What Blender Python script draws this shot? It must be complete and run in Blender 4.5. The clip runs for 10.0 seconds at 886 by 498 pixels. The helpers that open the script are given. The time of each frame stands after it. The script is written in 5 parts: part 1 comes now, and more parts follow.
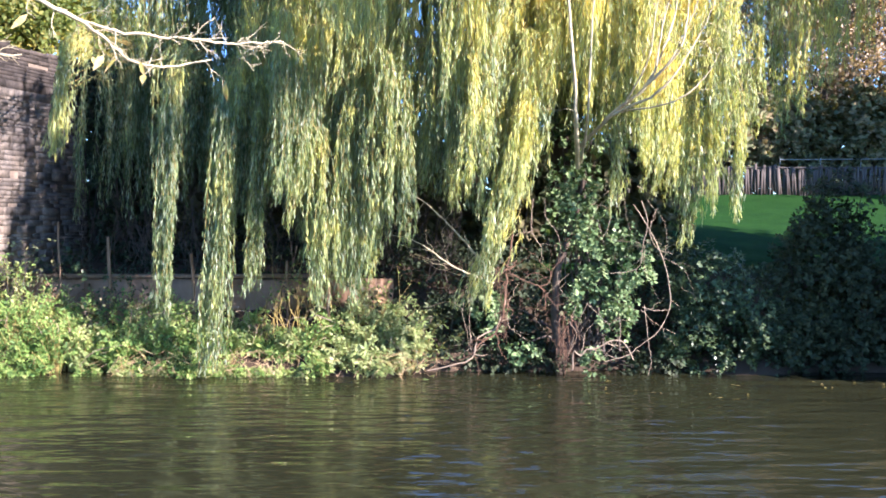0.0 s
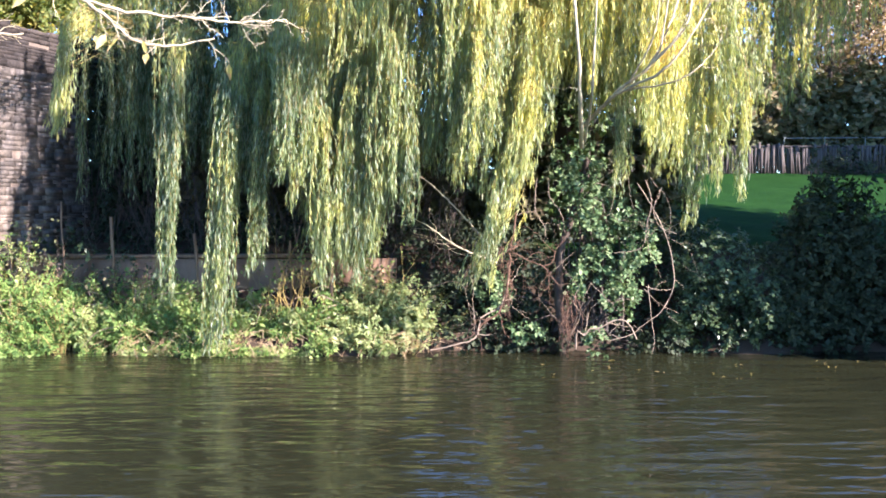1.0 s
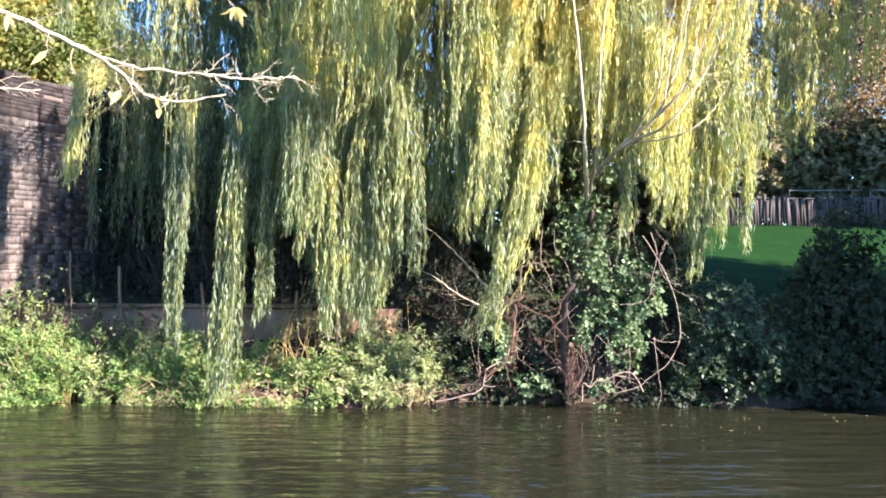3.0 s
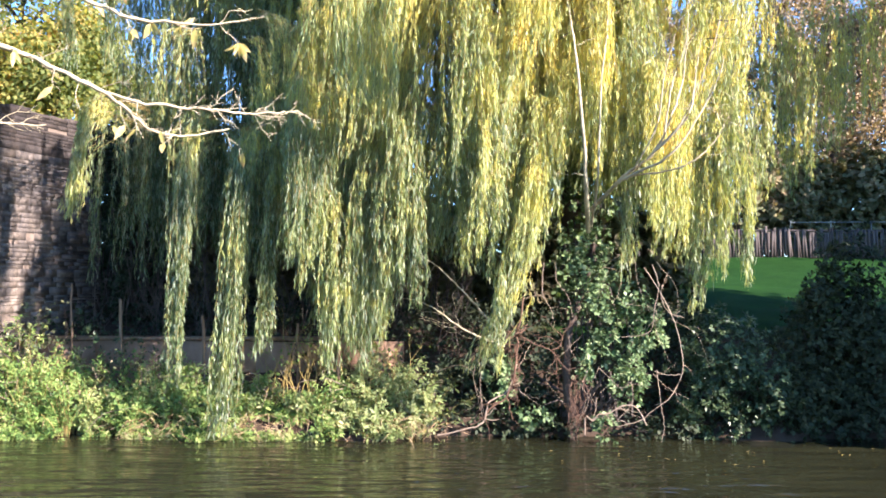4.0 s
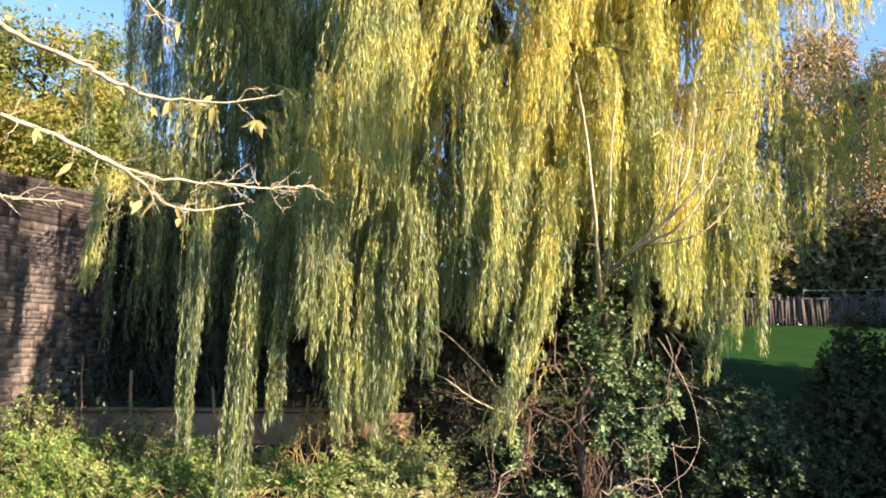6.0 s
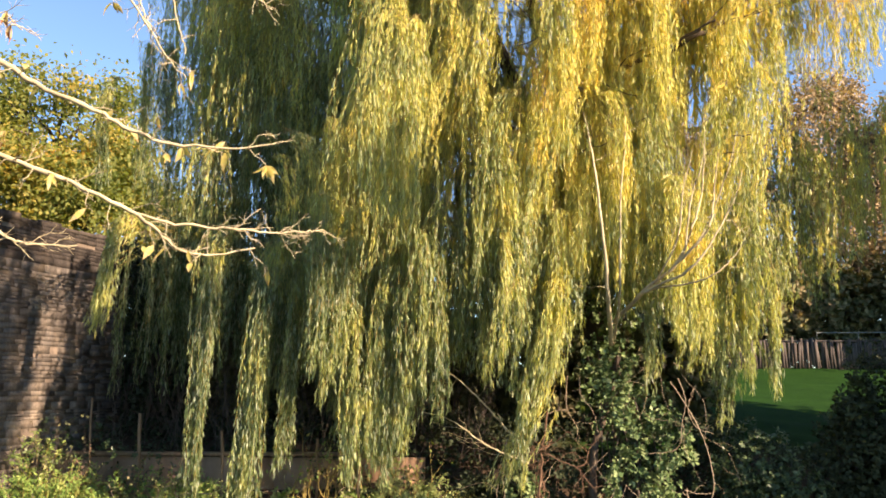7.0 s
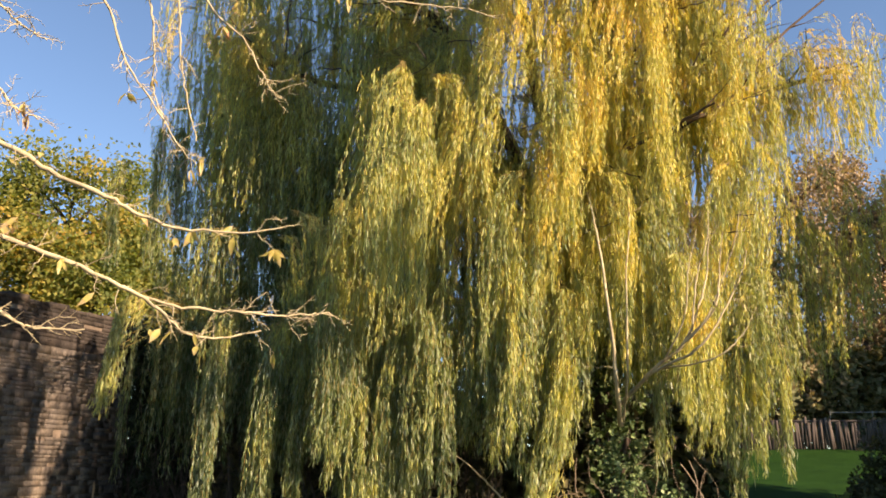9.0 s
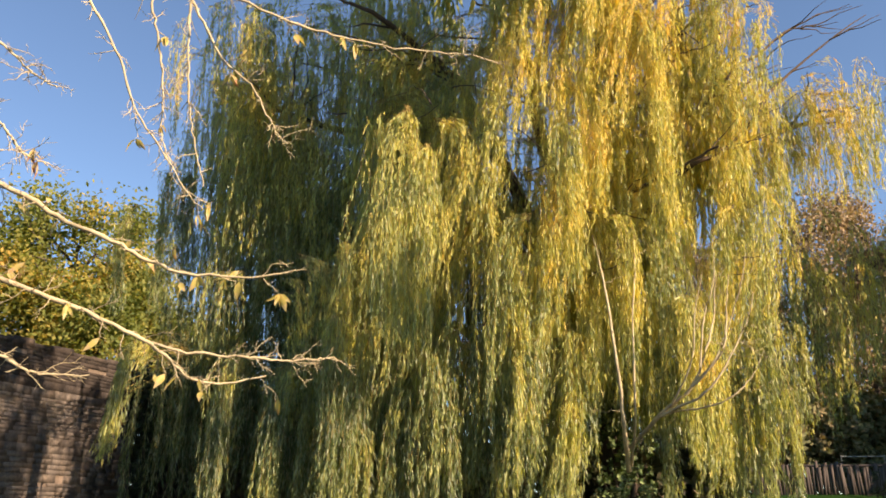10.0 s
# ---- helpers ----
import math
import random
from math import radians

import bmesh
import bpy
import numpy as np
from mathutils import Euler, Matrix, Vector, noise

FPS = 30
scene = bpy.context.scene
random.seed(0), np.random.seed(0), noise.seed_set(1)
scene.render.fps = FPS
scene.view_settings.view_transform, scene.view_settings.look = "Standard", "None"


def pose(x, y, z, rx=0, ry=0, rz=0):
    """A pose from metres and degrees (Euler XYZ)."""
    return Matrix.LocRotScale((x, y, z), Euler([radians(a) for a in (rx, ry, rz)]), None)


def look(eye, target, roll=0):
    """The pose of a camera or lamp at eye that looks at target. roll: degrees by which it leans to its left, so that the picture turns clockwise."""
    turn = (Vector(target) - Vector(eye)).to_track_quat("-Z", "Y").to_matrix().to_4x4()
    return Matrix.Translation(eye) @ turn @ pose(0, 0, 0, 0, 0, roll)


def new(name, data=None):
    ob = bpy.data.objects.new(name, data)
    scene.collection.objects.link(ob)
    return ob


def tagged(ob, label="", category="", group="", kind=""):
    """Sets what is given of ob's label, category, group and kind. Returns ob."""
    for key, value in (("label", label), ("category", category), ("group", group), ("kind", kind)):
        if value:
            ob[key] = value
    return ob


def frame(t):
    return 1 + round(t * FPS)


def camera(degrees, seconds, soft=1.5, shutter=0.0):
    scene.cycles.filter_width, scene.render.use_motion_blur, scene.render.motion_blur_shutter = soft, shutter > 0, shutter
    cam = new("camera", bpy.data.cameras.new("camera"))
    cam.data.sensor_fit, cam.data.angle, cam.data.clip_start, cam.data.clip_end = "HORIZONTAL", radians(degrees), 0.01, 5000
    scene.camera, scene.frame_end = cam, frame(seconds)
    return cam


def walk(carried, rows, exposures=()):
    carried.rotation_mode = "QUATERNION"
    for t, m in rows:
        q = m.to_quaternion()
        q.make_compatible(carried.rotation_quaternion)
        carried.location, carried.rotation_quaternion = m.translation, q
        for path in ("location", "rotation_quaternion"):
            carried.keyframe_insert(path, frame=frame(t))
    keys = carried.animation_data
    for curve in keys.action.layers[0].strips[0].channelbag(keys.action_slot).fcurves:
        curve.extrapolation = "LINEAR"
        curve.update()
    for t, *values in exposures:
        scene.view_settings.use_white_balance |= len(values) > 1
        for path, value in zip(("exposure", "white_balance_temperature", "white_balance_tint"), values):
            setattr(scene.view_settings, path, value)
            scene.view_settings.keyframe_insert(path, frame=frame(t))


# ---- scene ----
cam = camera(55.2, 10.0, 1.75)
PATH = [  # seconds, x, y, z, pitch, roll, yaw
    (0.0, 0.000, 0.000, 2.300, -2.20, 0.01, 0.00), (0.5, -0.008, 0.013, 2.306, -2.96, 0.02, 0.04),
    (1.0, -0.016, 0.016, 2.305, -3.60, 0.08, 0.15), (1.5, -0.010, 0.011, 2.297, -3.54, 0.06, 0.32),
    (2.0, 0.001, -0.002, 2.306, -2.65, -0.03, 0.47), (2.5, -0.007, -0.019, 2.315, -1.37, -0.14, 0.56),
    (4.0, -0.012, -0.033, 2.328, 1.93, -0.13, 0.68), (4.5, -0.020, -0.013, 2.339, 3.12, 0.02, 0.92),
    (5.0, -0.022, -0.014, 2.346, 4.38, -0.00, 1.07), (6.5, -0.024, -0.048, 2.358, 7.81, -0.07, 1.72),
    (7.0, -0.025, -0.039, 2.368, 9.36, -0.10, 2.09), (7.5, -0.024, -0.052, 2.376, 10.79, -0.14, 2.34),
    (8.0, -0.017, -0.063, 2.374, 12.14, -0.15, 2.51), (8.5, -0.013, -0.068, 2.374, 13.48, -0.10, 2.56),
    (9.0, -0.011, -0.077, 2.379, 14.69, 0.05, 2.60), (9.5, -0.013, -0.081, 2.383, 16.09, 0.11, 2.68),
    (10.0, -0.016, -0.075, 2.389, 17.56, 0.10, 2.97),
]
walk(cam, [(t, pose(x, y, z, 90 + p, r, w)) for t, x, y, z, p, r, w in PATH],
     exposures=[(0.0, 2.55, 5500, 29), (2.5, 2.55, 5500, 29), (4.5, 2.39, 5820, 27.4), (5.0, 2.26, 5950, 27), (6.5, 1.97, 7200, 26), (8.0, 1.66, 8100, 26), (10.0, 1.42, 7900, 27)])

# ---- light ----
SUN_AZ, SUN_EL = radians(121), radians(27)   # clockwise from +y
world = bpy.data.worlds.new("sky")
scene.world = world
world.use_nodes = True
wn = world.node_tree.nodes
sky = wn.new("ShaderNodeTexSky")
sky.sky_type, sky.sun_disc = "NISHITA", False
sky.sun_elevation, sky.sun_rotation = SUN_EL, SUN_AZ
mix_sky = wn.new("ShaderNodeMix")
mix_sky.data_type, mix_sky.blend_type = "RGBA", "MULTIPLY"
mix_sky.inputs[0].default_value, mix_sky.inputs[7].default_value = 1.0, (0.77, 1.0, 1.04, 1)
world.node_tree.links.new(sky.outputs[0], mix_sky.inputs[6])
sky.dust_density, sky.ozone_density, sky.altitude = 0.1, 3.0, 1200
world.node_tree.links.new(mix_sky.outputs[2], wn["Background"].inputs[0])
wn["Background"].inputs[1].default_value = 0.082
sun_data = bpy.data.lights.new("sun", "SUN")
sun_data.energy, sun_data.angle, sun_data.color = 5.0, radians(0.5), (1.0, 0.87, 0.69)
sun = new("sun", sun_data)
sun_way = Vector((math.sin(SUN_AZ) * math.cos(SUN_EL), math.cos(SUN_AZ) * math.cos(SUN_EL), math.sin(SUN_EL)))
sun.matrix_world = look(sun_way * 60, (0, 0, 0))


# ---- materials ----
def mat_base(name, rough=0.8):
    m = bpy.data.materials.new(name)
    m.use_nodes = True
    nt = m.node_tree
    b = nt.nodes["Principled BSDF"]
    b.inputs["Roughness"].default_value = rough
    b.inputs["Specular IOR Level"].default_value = 0.3
    return m, nt, b


def ramp(nt, stops):
    r = nt.nodes.new("ShaderNodeValToRGB")
    els = r.color_ramp.elements
    while len(els) < len(stops):
        els.new(0.5)
    for e, (p, c) in zip(els, stops):
        e.position, e.color = p, (*c, 1)
    return r


def noise_node(nt, scale, detail=4, stretch=(1, 1, 1), rough=0.55):
    tc = nt.nodes.new("ShaderNodeNewGeometry")
    mp = nt.nodes.new("ShaderNodeMapping")
    mp.inputs["Scale"].default_value = stretch
    n = nt.nodes.new("ShaderNodeTexNoise")
    n.inputs["Scale"].default_value, n.inputs["Detail"].default_value = scale, detail
    n.inputs["Roughness"].default_value = rough
    nt.links.new(tc.outputs["Position"], mp.inputs[0])
    nt.links.new(mp.outputs[0], n.inputs["Vector"])
    return n


def math_node(nt, op, a, b=None, clamp=False):
    n = nt.nodes.new("ShaderNodeMath")
    n.operation, n.use_clamp = op, clamp
    for i, v in enumerate((a, b)):
        if v is None:
            continue
        if isinstance(v, (int, float)):
            n.inputs[i].default_value = v
        else:
            nt.links.new(v, n.inputs[i])
    return n.outputs[0]


def mix_col(nt, fac, a, b, mode="MIX"):
    n = nt.nodes.new("ShaderNodeMix")
    n.data_type, n.blend_type = "RGBA", mode
    for i, v in ((0, fac), (6, a), (7, b)):
        if isinstance(v, (int, float)):
            n.inputs[i].default_value = v
        elif isinstance(v, tuple):
            n.inputs[i].default_value = (*v, 1)
        else:
            nt.links.new(v, n.inputs[i])
    return n.outputs[2]


def leaf_mat(name, stops, through_light=0.35, rough=0.5, patch=1.0, grad=None, each=0.0, single=0.6, pale=None, streak=0.0):
    """Leaves: each its own tint, drifting in patches; grad(nt) adds a drift of the tint over the plant; pale: the colour of leaves that show their underside."""
    m, nt, b = mat_base(name, rough)
    g = nt.nodes.new("ShaderNodeNewGeometry")
    n = noise_node(nt, patch, 2)
    f = math_node(nt, "MULTIPLY", g.outputs["Random Per Island"], single)
    f = math_node(nt, "ADD", f, math_node(nt, "SUBTRACT", math_node(nt, "MULTIPLY", n.outputs[0], 1.2), 0.1 + single * 0.5))
    if each:
        oi = nt.nodes.new("ShaderNodeObjectInfo")
        f = math_node(nt, "ADD", f, math_node(nt, "MULTIPLY", math_node(nt, "SUBTRACT", oi.outputs["Random"], 0.5), each))
    if streak:
        lines = noise_node(nt, 9.0, 2, (1, 1, 0.1))
        f = math_node(nt, "ADD", f, math_node(nt, "MULTIPLY", math_node(nt, "SUBTRACT", lines.outputs[0], 0.5), streak))
    if grad:
        f = math_node(nt, "ADD", f, grad(nt))
    f = math_node(nt, "MULTIPLY", f, 1.0, True)
    r = ramp(nt, stops)
    nt.links.new(f, r.inputs[0])
    col = r.outputs[0]
    if pale:
        turned = math_node(nt, "GREATER_THAN", math_node(nt, "FRACT", math_node(nt, "MULTIPLY", g.outputs["Random Per Island"], 7.31)), 0.7)
        green = math_node(nt, "SUBTRACT", 1.0, math_node(nt, "MULTIPLY", f, 1.5), True)
        col = mix_col(nt, math_node(nt, "MULTIPLY", math_node(nt, "MULTIPLY", turned, green), 0.6), col, pale)
    nt.links.new(col, b.inputs["Base Color"])
    tr = nt.nodes.new("ShaderNodeBsdfTranslucent")
    tint = mix_col(nt, 1.0, col, (1.15, 1.15, 0.55), "MULTIPLY")
    nt.links.new(tint, tr.inputs[0])
    mx = nt.nodes.new("ShaderNodeMixShader")
    mx.inputs[0].default_value = through_light
    nt.links.new(b.outputs[0], mx.inputs[1])
    nt.links.new(tr.outputs[0], mx.inputs[2])
    nt.links.new(mx.outputs[0], nt.nodes["Material Output"].inputs[0])
    return m


def rough_mat(name, stops, scale, rough=0.85, bump=0.3, stretch=(1, 1, 1), big=None, dist=0.02):
    """Bark, soil, stone: fine grain over broad stains, with relief."""
    m, nt, b = mat_base(name, rough)
    n = noise_node(nt, scale, 6, stretch, 0.65)
    big_n = noise_node(nt, big or scale * 0.12, 3, stretch)
    f = math_node(nt, "ADD", math_node(nt, "MULTIPLY", n.outputs[0], 0.5), math_node(nt, "MULTIPLY", big_n.outputs[0], 0.6))
    r = ramp(nt, stops)
    nt.links.new(f, r.inputs[0])
    col = r.outputs[0]
    nt.links.new(col, b.inputs["Base Color"])
    bp = nt.nodes.new("ShaderNodeBump")
    bp.inputs["Strength"].default_value, bp.inputs["Distance"].default_value = bump, dist
    nt.links.new(n.outputs[0], bp.inputs["Height"])
    nt.links.new(bp.outputs[0], b.inputs["Normal"])
    return m, nt, b, r


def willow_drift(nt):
    """The willow turns yellow from the top and on its sunny flank; low down it is still green. To the left and far back
    the tint darkens, which puts the flank's shade into the leaf colour.
    """
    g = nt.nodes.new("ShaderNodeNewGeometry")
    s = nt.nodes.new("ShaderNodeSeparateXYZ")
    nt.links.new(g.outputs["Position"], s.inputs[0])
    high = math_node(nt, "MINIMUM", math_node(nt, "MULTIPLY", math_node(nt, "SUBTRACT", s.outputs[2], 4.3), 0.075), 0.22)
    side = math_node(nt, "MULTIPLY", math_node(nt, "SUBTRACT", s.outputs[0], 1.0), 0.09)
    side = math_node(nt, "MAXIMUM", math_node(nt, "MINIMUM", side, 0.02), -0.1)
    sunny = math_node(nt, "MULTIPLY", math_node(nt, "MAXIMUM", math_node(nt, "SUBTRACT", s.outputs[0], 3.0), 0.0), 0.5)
    # darker with depth: shade of the rear flank, put into the tint
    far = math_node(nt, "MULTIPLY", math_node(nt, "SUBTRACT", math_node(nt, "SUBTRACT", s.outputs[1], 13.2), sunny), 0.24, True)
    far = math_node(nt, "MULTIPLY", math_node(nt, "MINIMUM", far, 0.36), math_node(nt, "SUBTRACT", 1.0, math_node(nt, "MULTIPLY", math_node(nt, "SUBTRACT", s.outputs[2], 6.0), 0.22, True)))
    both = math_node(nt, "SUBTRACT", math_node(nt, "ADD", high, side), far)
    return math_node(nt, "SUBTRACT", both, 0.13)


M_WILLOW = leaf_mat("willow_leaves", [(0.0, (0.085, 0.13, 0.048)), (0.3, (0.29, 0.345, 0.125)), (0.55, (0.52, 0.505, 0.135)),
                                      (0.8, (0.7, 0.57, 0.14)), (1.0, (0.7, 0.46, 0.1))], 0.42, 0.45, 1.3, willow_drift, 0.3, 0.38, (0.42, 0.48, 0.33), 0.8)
M_WILLOW.node_tree.nodes["Principled BSDF"].inputs["Specular IOR Level"].default_value = 0.4
M_IVY = leaf_mat("ivy_leaves", [(0.0, (0.02, 0.04, 0.014)), (0.35, (0.07, 0.125, 0.042)), (0.7, (0.17, 0.24, 0.09)), (1.0, (0.33, 0.37, 0.19))], 0.15, 0.6, 2.5)
M_HERB = leaf_mat("bank_herb_leaves", [(0.0, (0.04, 0.085, 0.018)), (0.4, (0.13, 0.22, 0.045)), (0.75, (0.27, 0.34, 0.09)), (1.0, (0.4, 0.39, 0.17))], 0.3, 0.6, 2.2, each=0.5)
# darker copy of the ivy colours, with the bush's shade put in
M_IVYBUSH = leaf_mat("shaded_ivy_leaves", [(0.0, (0.012, 0.024, 0.01)), (0.4, (0.036, 0.062, 0.025)), (0.75, (0.09, 0.13, 0.05)), (1.0, (0.22, 0.25, 0.12))], 0.15, 0.45, 2.5)
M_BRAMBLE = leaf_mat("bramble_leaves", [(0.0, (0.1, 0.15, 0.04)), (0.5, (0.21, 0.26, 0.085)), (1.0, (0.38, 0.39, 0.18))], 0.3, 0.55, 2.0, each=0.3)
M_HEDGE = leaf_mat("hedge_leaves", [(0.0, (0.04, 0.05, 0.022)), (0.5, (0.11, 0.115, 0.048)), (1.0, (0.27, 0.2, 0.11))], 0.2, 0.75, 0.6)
# near-black leaves: deep shade under and beside the willow is in the colour
M_DARK = leaf_mat("shade_tinted_leaves", [(0.0, (0.01, 0.018, 0.007)), (0.6, (0.03, 0.044, 0.018)), (1.0, (0.08, 0.095, 0.04))], 0.15, 0.7, 0.8)
M_SCRUB = leaf_mat("scrub_leaves", [(0.0, (0.045, 0.06, 0.025)), (0.5, (0.145, 0.15, 0.062)), (0.8, (0.25, 0.2, 0.095)), (1.0, (0.33, 0.22, 0.115))], 0.25, 0.75, 0.4)
M_TREE = leaf_mat("far_tree_leaves", [(0.0, (0.09, 0.13, 0.035)), (0.4, (0.17, 0.21, 0.055)), (0.7, (0.3, 0.29, 0.075)), (0.9, (0.5, 0.38, 0.1)), (1.0, (0.6, 0.37, 0.1))], 0.55, 0.7, 0.45)
M_RUST = leaf_mat("rust_leaves", [(0.0, (0.15, 0.12, 0.07)), (0.45, (0.25, 0.19, 0.11)), (0.75, (0.4, 0.27, 0.15)), (1.0, (0.26, 0.25, 0.12))], 0.3, 0.6, 0.5)
M_YLEAF = leaf_mat("yellow_leaves", [(0.0, (0.3, 0.28, 0.08)), (0.4, (0.5, 0.42, 0.13)), (0.7, (0.52, 0.4, 0.2)), (1.0, (0.36, 0.16, 0.07))], 0.4, 0.5, 3.0)
M_STRAW = leaf_mat("dry_grass", [(0.0, (0.2, 0.12, 0.06)), (0.5, (0.36, 0.25, 0.13)), (1.0, (0.55, 0.42, 0.24))], 0.2, 0.7, 3.0)
M_BARK = rough_mat("willow_bark", [(0.3, (0.03, 0.022, 0.016)), (0.7, (0.11, 0.08, 0.055))], 14, 0.9, 0.6, (1, 1, 0.3))[0]
M_PALE = rough_mat("pale_bark", [(0.3, (0.19, 0.155, 0.095)), (0.7, (0.5, 0.43, 0.26))], 30, 0.8, 0.3, (1, 1, 0.5))[0]
M_TWIG = rough_mat("willow_twig", [(0.3, (0.16, 0.11, 0.03)), (0.7, (0.34, 0.26, 0.08))], 20, 0.6, 0.1)[0]
M_ROOT = rough_mat("root_bark", [(0.3, (0.04, 0.022, 0.013)), (0.7, (0.15, 0.085, 0.05))], 25, 0.85, 0.4)[0]
M_VINE = rough_mat("dry_vine", [(0.3, (0.12, 0.085, 0.056)), (0.7, (0.31, 0.24, 0.16))], 30, 0.8, 0.3)[0]
M_DARKTWIG = rough_mat("dark_bark", [(0.3, (0.03, 0.024, 0.02)), (0.7, (0.1, 0.08, 0.06))], 20, 0.9, 0.4)[0]
def stone_mat(name, stops):
    m, nt, b, r = rough_mat(name, stops, 20, 0.92, 0.9, big=2.2, dist=0.016)
    g, oi = nt.nodes.new("ShaderNodeNewGeometry"), nt.nodes.new("ShaderNodeObjectInfo")
    v = math_node(nt, "FRACT", math_node(nt, "ADD", g.outputs["Random Per Island"], oi.outputs["Random"]))
    hs = nt.nodes.new("ShaderNodeHueSaturation")
    nt.links.new(r.outputs[0], hs.inputs["Color"])
    nt.links.new(math_node(nt, "ADD", math_node(nt, "MULTIPLY", v, 0.1), 0.8), hs.inputs["Value"])
    nt.links.new(math_node(nt, "ADD", math_node(nt, "MULTIPLY", v, 0.16), 0.48), hs.inputs["Saturation"])
    stain = noise_node(nt, 1.5, 6, (1, 1, 0.5), 0.72)
    sr = ramp(nt, [(0.34, (0.36, 0.35, 0.35)), (0.47, (0.72, 0.7, 0.67)), (0.55, (0.92, 0.88, 0.81)), (0.64, (1.35, 1.25, 1.08))])
    nt.links.new(stain.outputs[0], sr.inputs[0])
    nt.links.new(mix_col(nt, 1.0, hs.outputs[0], sr.outputs[0], "MULTIPLY"), b.inputs["Base Color"])
    return m


M_STONE = stone_mat("wall_stone", [(0.2, (0.032, 0.026, 0.021)), (0.45, (0.085, 0.067, 0.051)), (0.6, (0.15, 0.118, 0.086)), (0.8, (0.29, 0.228, 0.165))])
M_DARKSTONE = stone_mat("dark_upper_stone", [(0.2, (0.02, 0.014, 0.01)), (0.5, (0.05, 0.036, 0.026)), (0.8, (0.12, 0.088, 0.06))])
M_MORTAR = rough_mat("wall_mortar", [(0.3, (0.07, 0.056, 0.043)), (0.7, (0.17, 0.134, 0.1))], 30, 0.95, 0.5)[0]
M_CONC = rough_mat("weathered_concrete", [(0.25, (0.11, 0.06, 0.033)), (0.5, (0.23, 0.14, 0.083)), (0.8, (0.35, 0.225, 0.14))], 6, 0.9, 0.4, (1, 1, 1), 0.8)[0]
M_WOOD = rough_mat("weathered_wood", [(0.3, (0.09, 0.055, 0.032)), (0.7, (0.25, 0.165, 0.095))], 12, 0.85, 0.5, (4, 4, 0.5))[0]
def fence_mat():
    m, nt, b, r = rough_mat("grey_fence_wood", [(0.3, (0.04, 0.032, 0.027)), (0.7, (0.1, 0.082, 0.068))], 4, 0.85, 0.5, (5, 5, 0.4))
    oi, hs = nt.nodes.new("ShaderNodeObjectInfo"), nt.nodes.new("ShaderNodeHueSaturation")
    nt.links.new(r.outputs[0], hs.inputs["Color"])
    nt.links.new(math_node(nt, "ADD", math_node(nt, "MULTIPLY", oi.outputs["Random"], 0.4), 0.7), hs.inputs["Value"])
    nt.links.new(hs.outputs[0], b.inputs["Base Color"])
    return m


M_FENCE = fence_mat()
M_RAIL = rough_mat("galvanised_rail", [(0.3, (0.12, 0.14, 0.13)), (0.7, (0.24, 0.26, 0.24))], 10, 0.5, 0.1)[0]


def ground_mat():
    m, nt, b, r = rough_mat("ground", [(0.3, (0.022, 0.016, 0.011)), (0.7, (0.07, 0.05, 0.034))], 6, 0.95, 0.7, dist=0.05)
    b.inputs["Specular IOR Level"].default_value = 0.05
    g = nt.nodes.new("ShaderNodeNewGeometry")
    s = nt.nodes.new("ShaderNodeSeparateXYZ")
    nt.links.new(g.outputs["Position"], s.inputs[0])
    n = noise_node(nt, 0.6, 5)
    f = math_node(nt, "ADD", math_node(nt, "MULTIPLY", math_node(nt, "SUBTRACT", s.outputs[1], 14.6), 1.2), math_node(nt, "MULTIPLY", n.outputs[0], 1.0), True)
    f = math_node(nt, "MULTIPLY", f, math_node(nt, "ADD", math_node(nt, "SUBTRACT", s.outputs[0], 1.0), 0.0, True))
    gr = ramp(nt, [(0.3, (0.006, 0.027, 0.004)), (0.55, (0.01, 0.039, 0.005)), (0.8, (0.016, 0.053, 0.008))])
    gn = noise_node(nt, 1.3, 6, rough=0.7)
    nt.links.new(gn.outputs[0], gr.inputs[0])
    nt.links.new(mix_col(nt, f, r.outputs[0], gr.outputs[0]), b.inputs["Base Color"])
    return m


def water_mat():
    m, nt, b = mat_base("river_water", 0.04)
    n = noise_node(nt, 0.4, 3)
    r = ramp(nt, [(0.3, (0.0115, 0.0125, 0.006)), (0.7, (0.0185, 0.02, 0.0095))])
    nt.links.new(n.outputs[0], r.inputs[0])
    nt.links.new(r.outputs[0], b.inputs["Base Color"])
    b.inputs["IOR"].default_value = 1.33
    b.inputs["Specular IOR Level"].default_value = 0.5
    a = noise_node(nt, 2.2, 1, (0.4, 1.6, 1), 0.45)
    c = noise_node(nt, 6.5, 1, (0.55, 1.5, 1), 0.5)
    h = math_node(nt, "ADD", math_node(nt, "MULTIPLY", a.outputs[0], 1.5), math_node(nt, "MULTIPLY", c.outputs[0], 0.45))
    bp = nt.nodes.new("ShaderNodeBump")
    bp.inputs["Strength"].default_value, bp.inputs["Distance"].default_value = 0.75, 0.033
    nt.links.new(h, bp.inputs["Height"])
    nt.links.new(bp.outputs[0], b.inputs["Normal"])
    return m


M_GROUND, M_WATER = ground_mat(), water_mat()


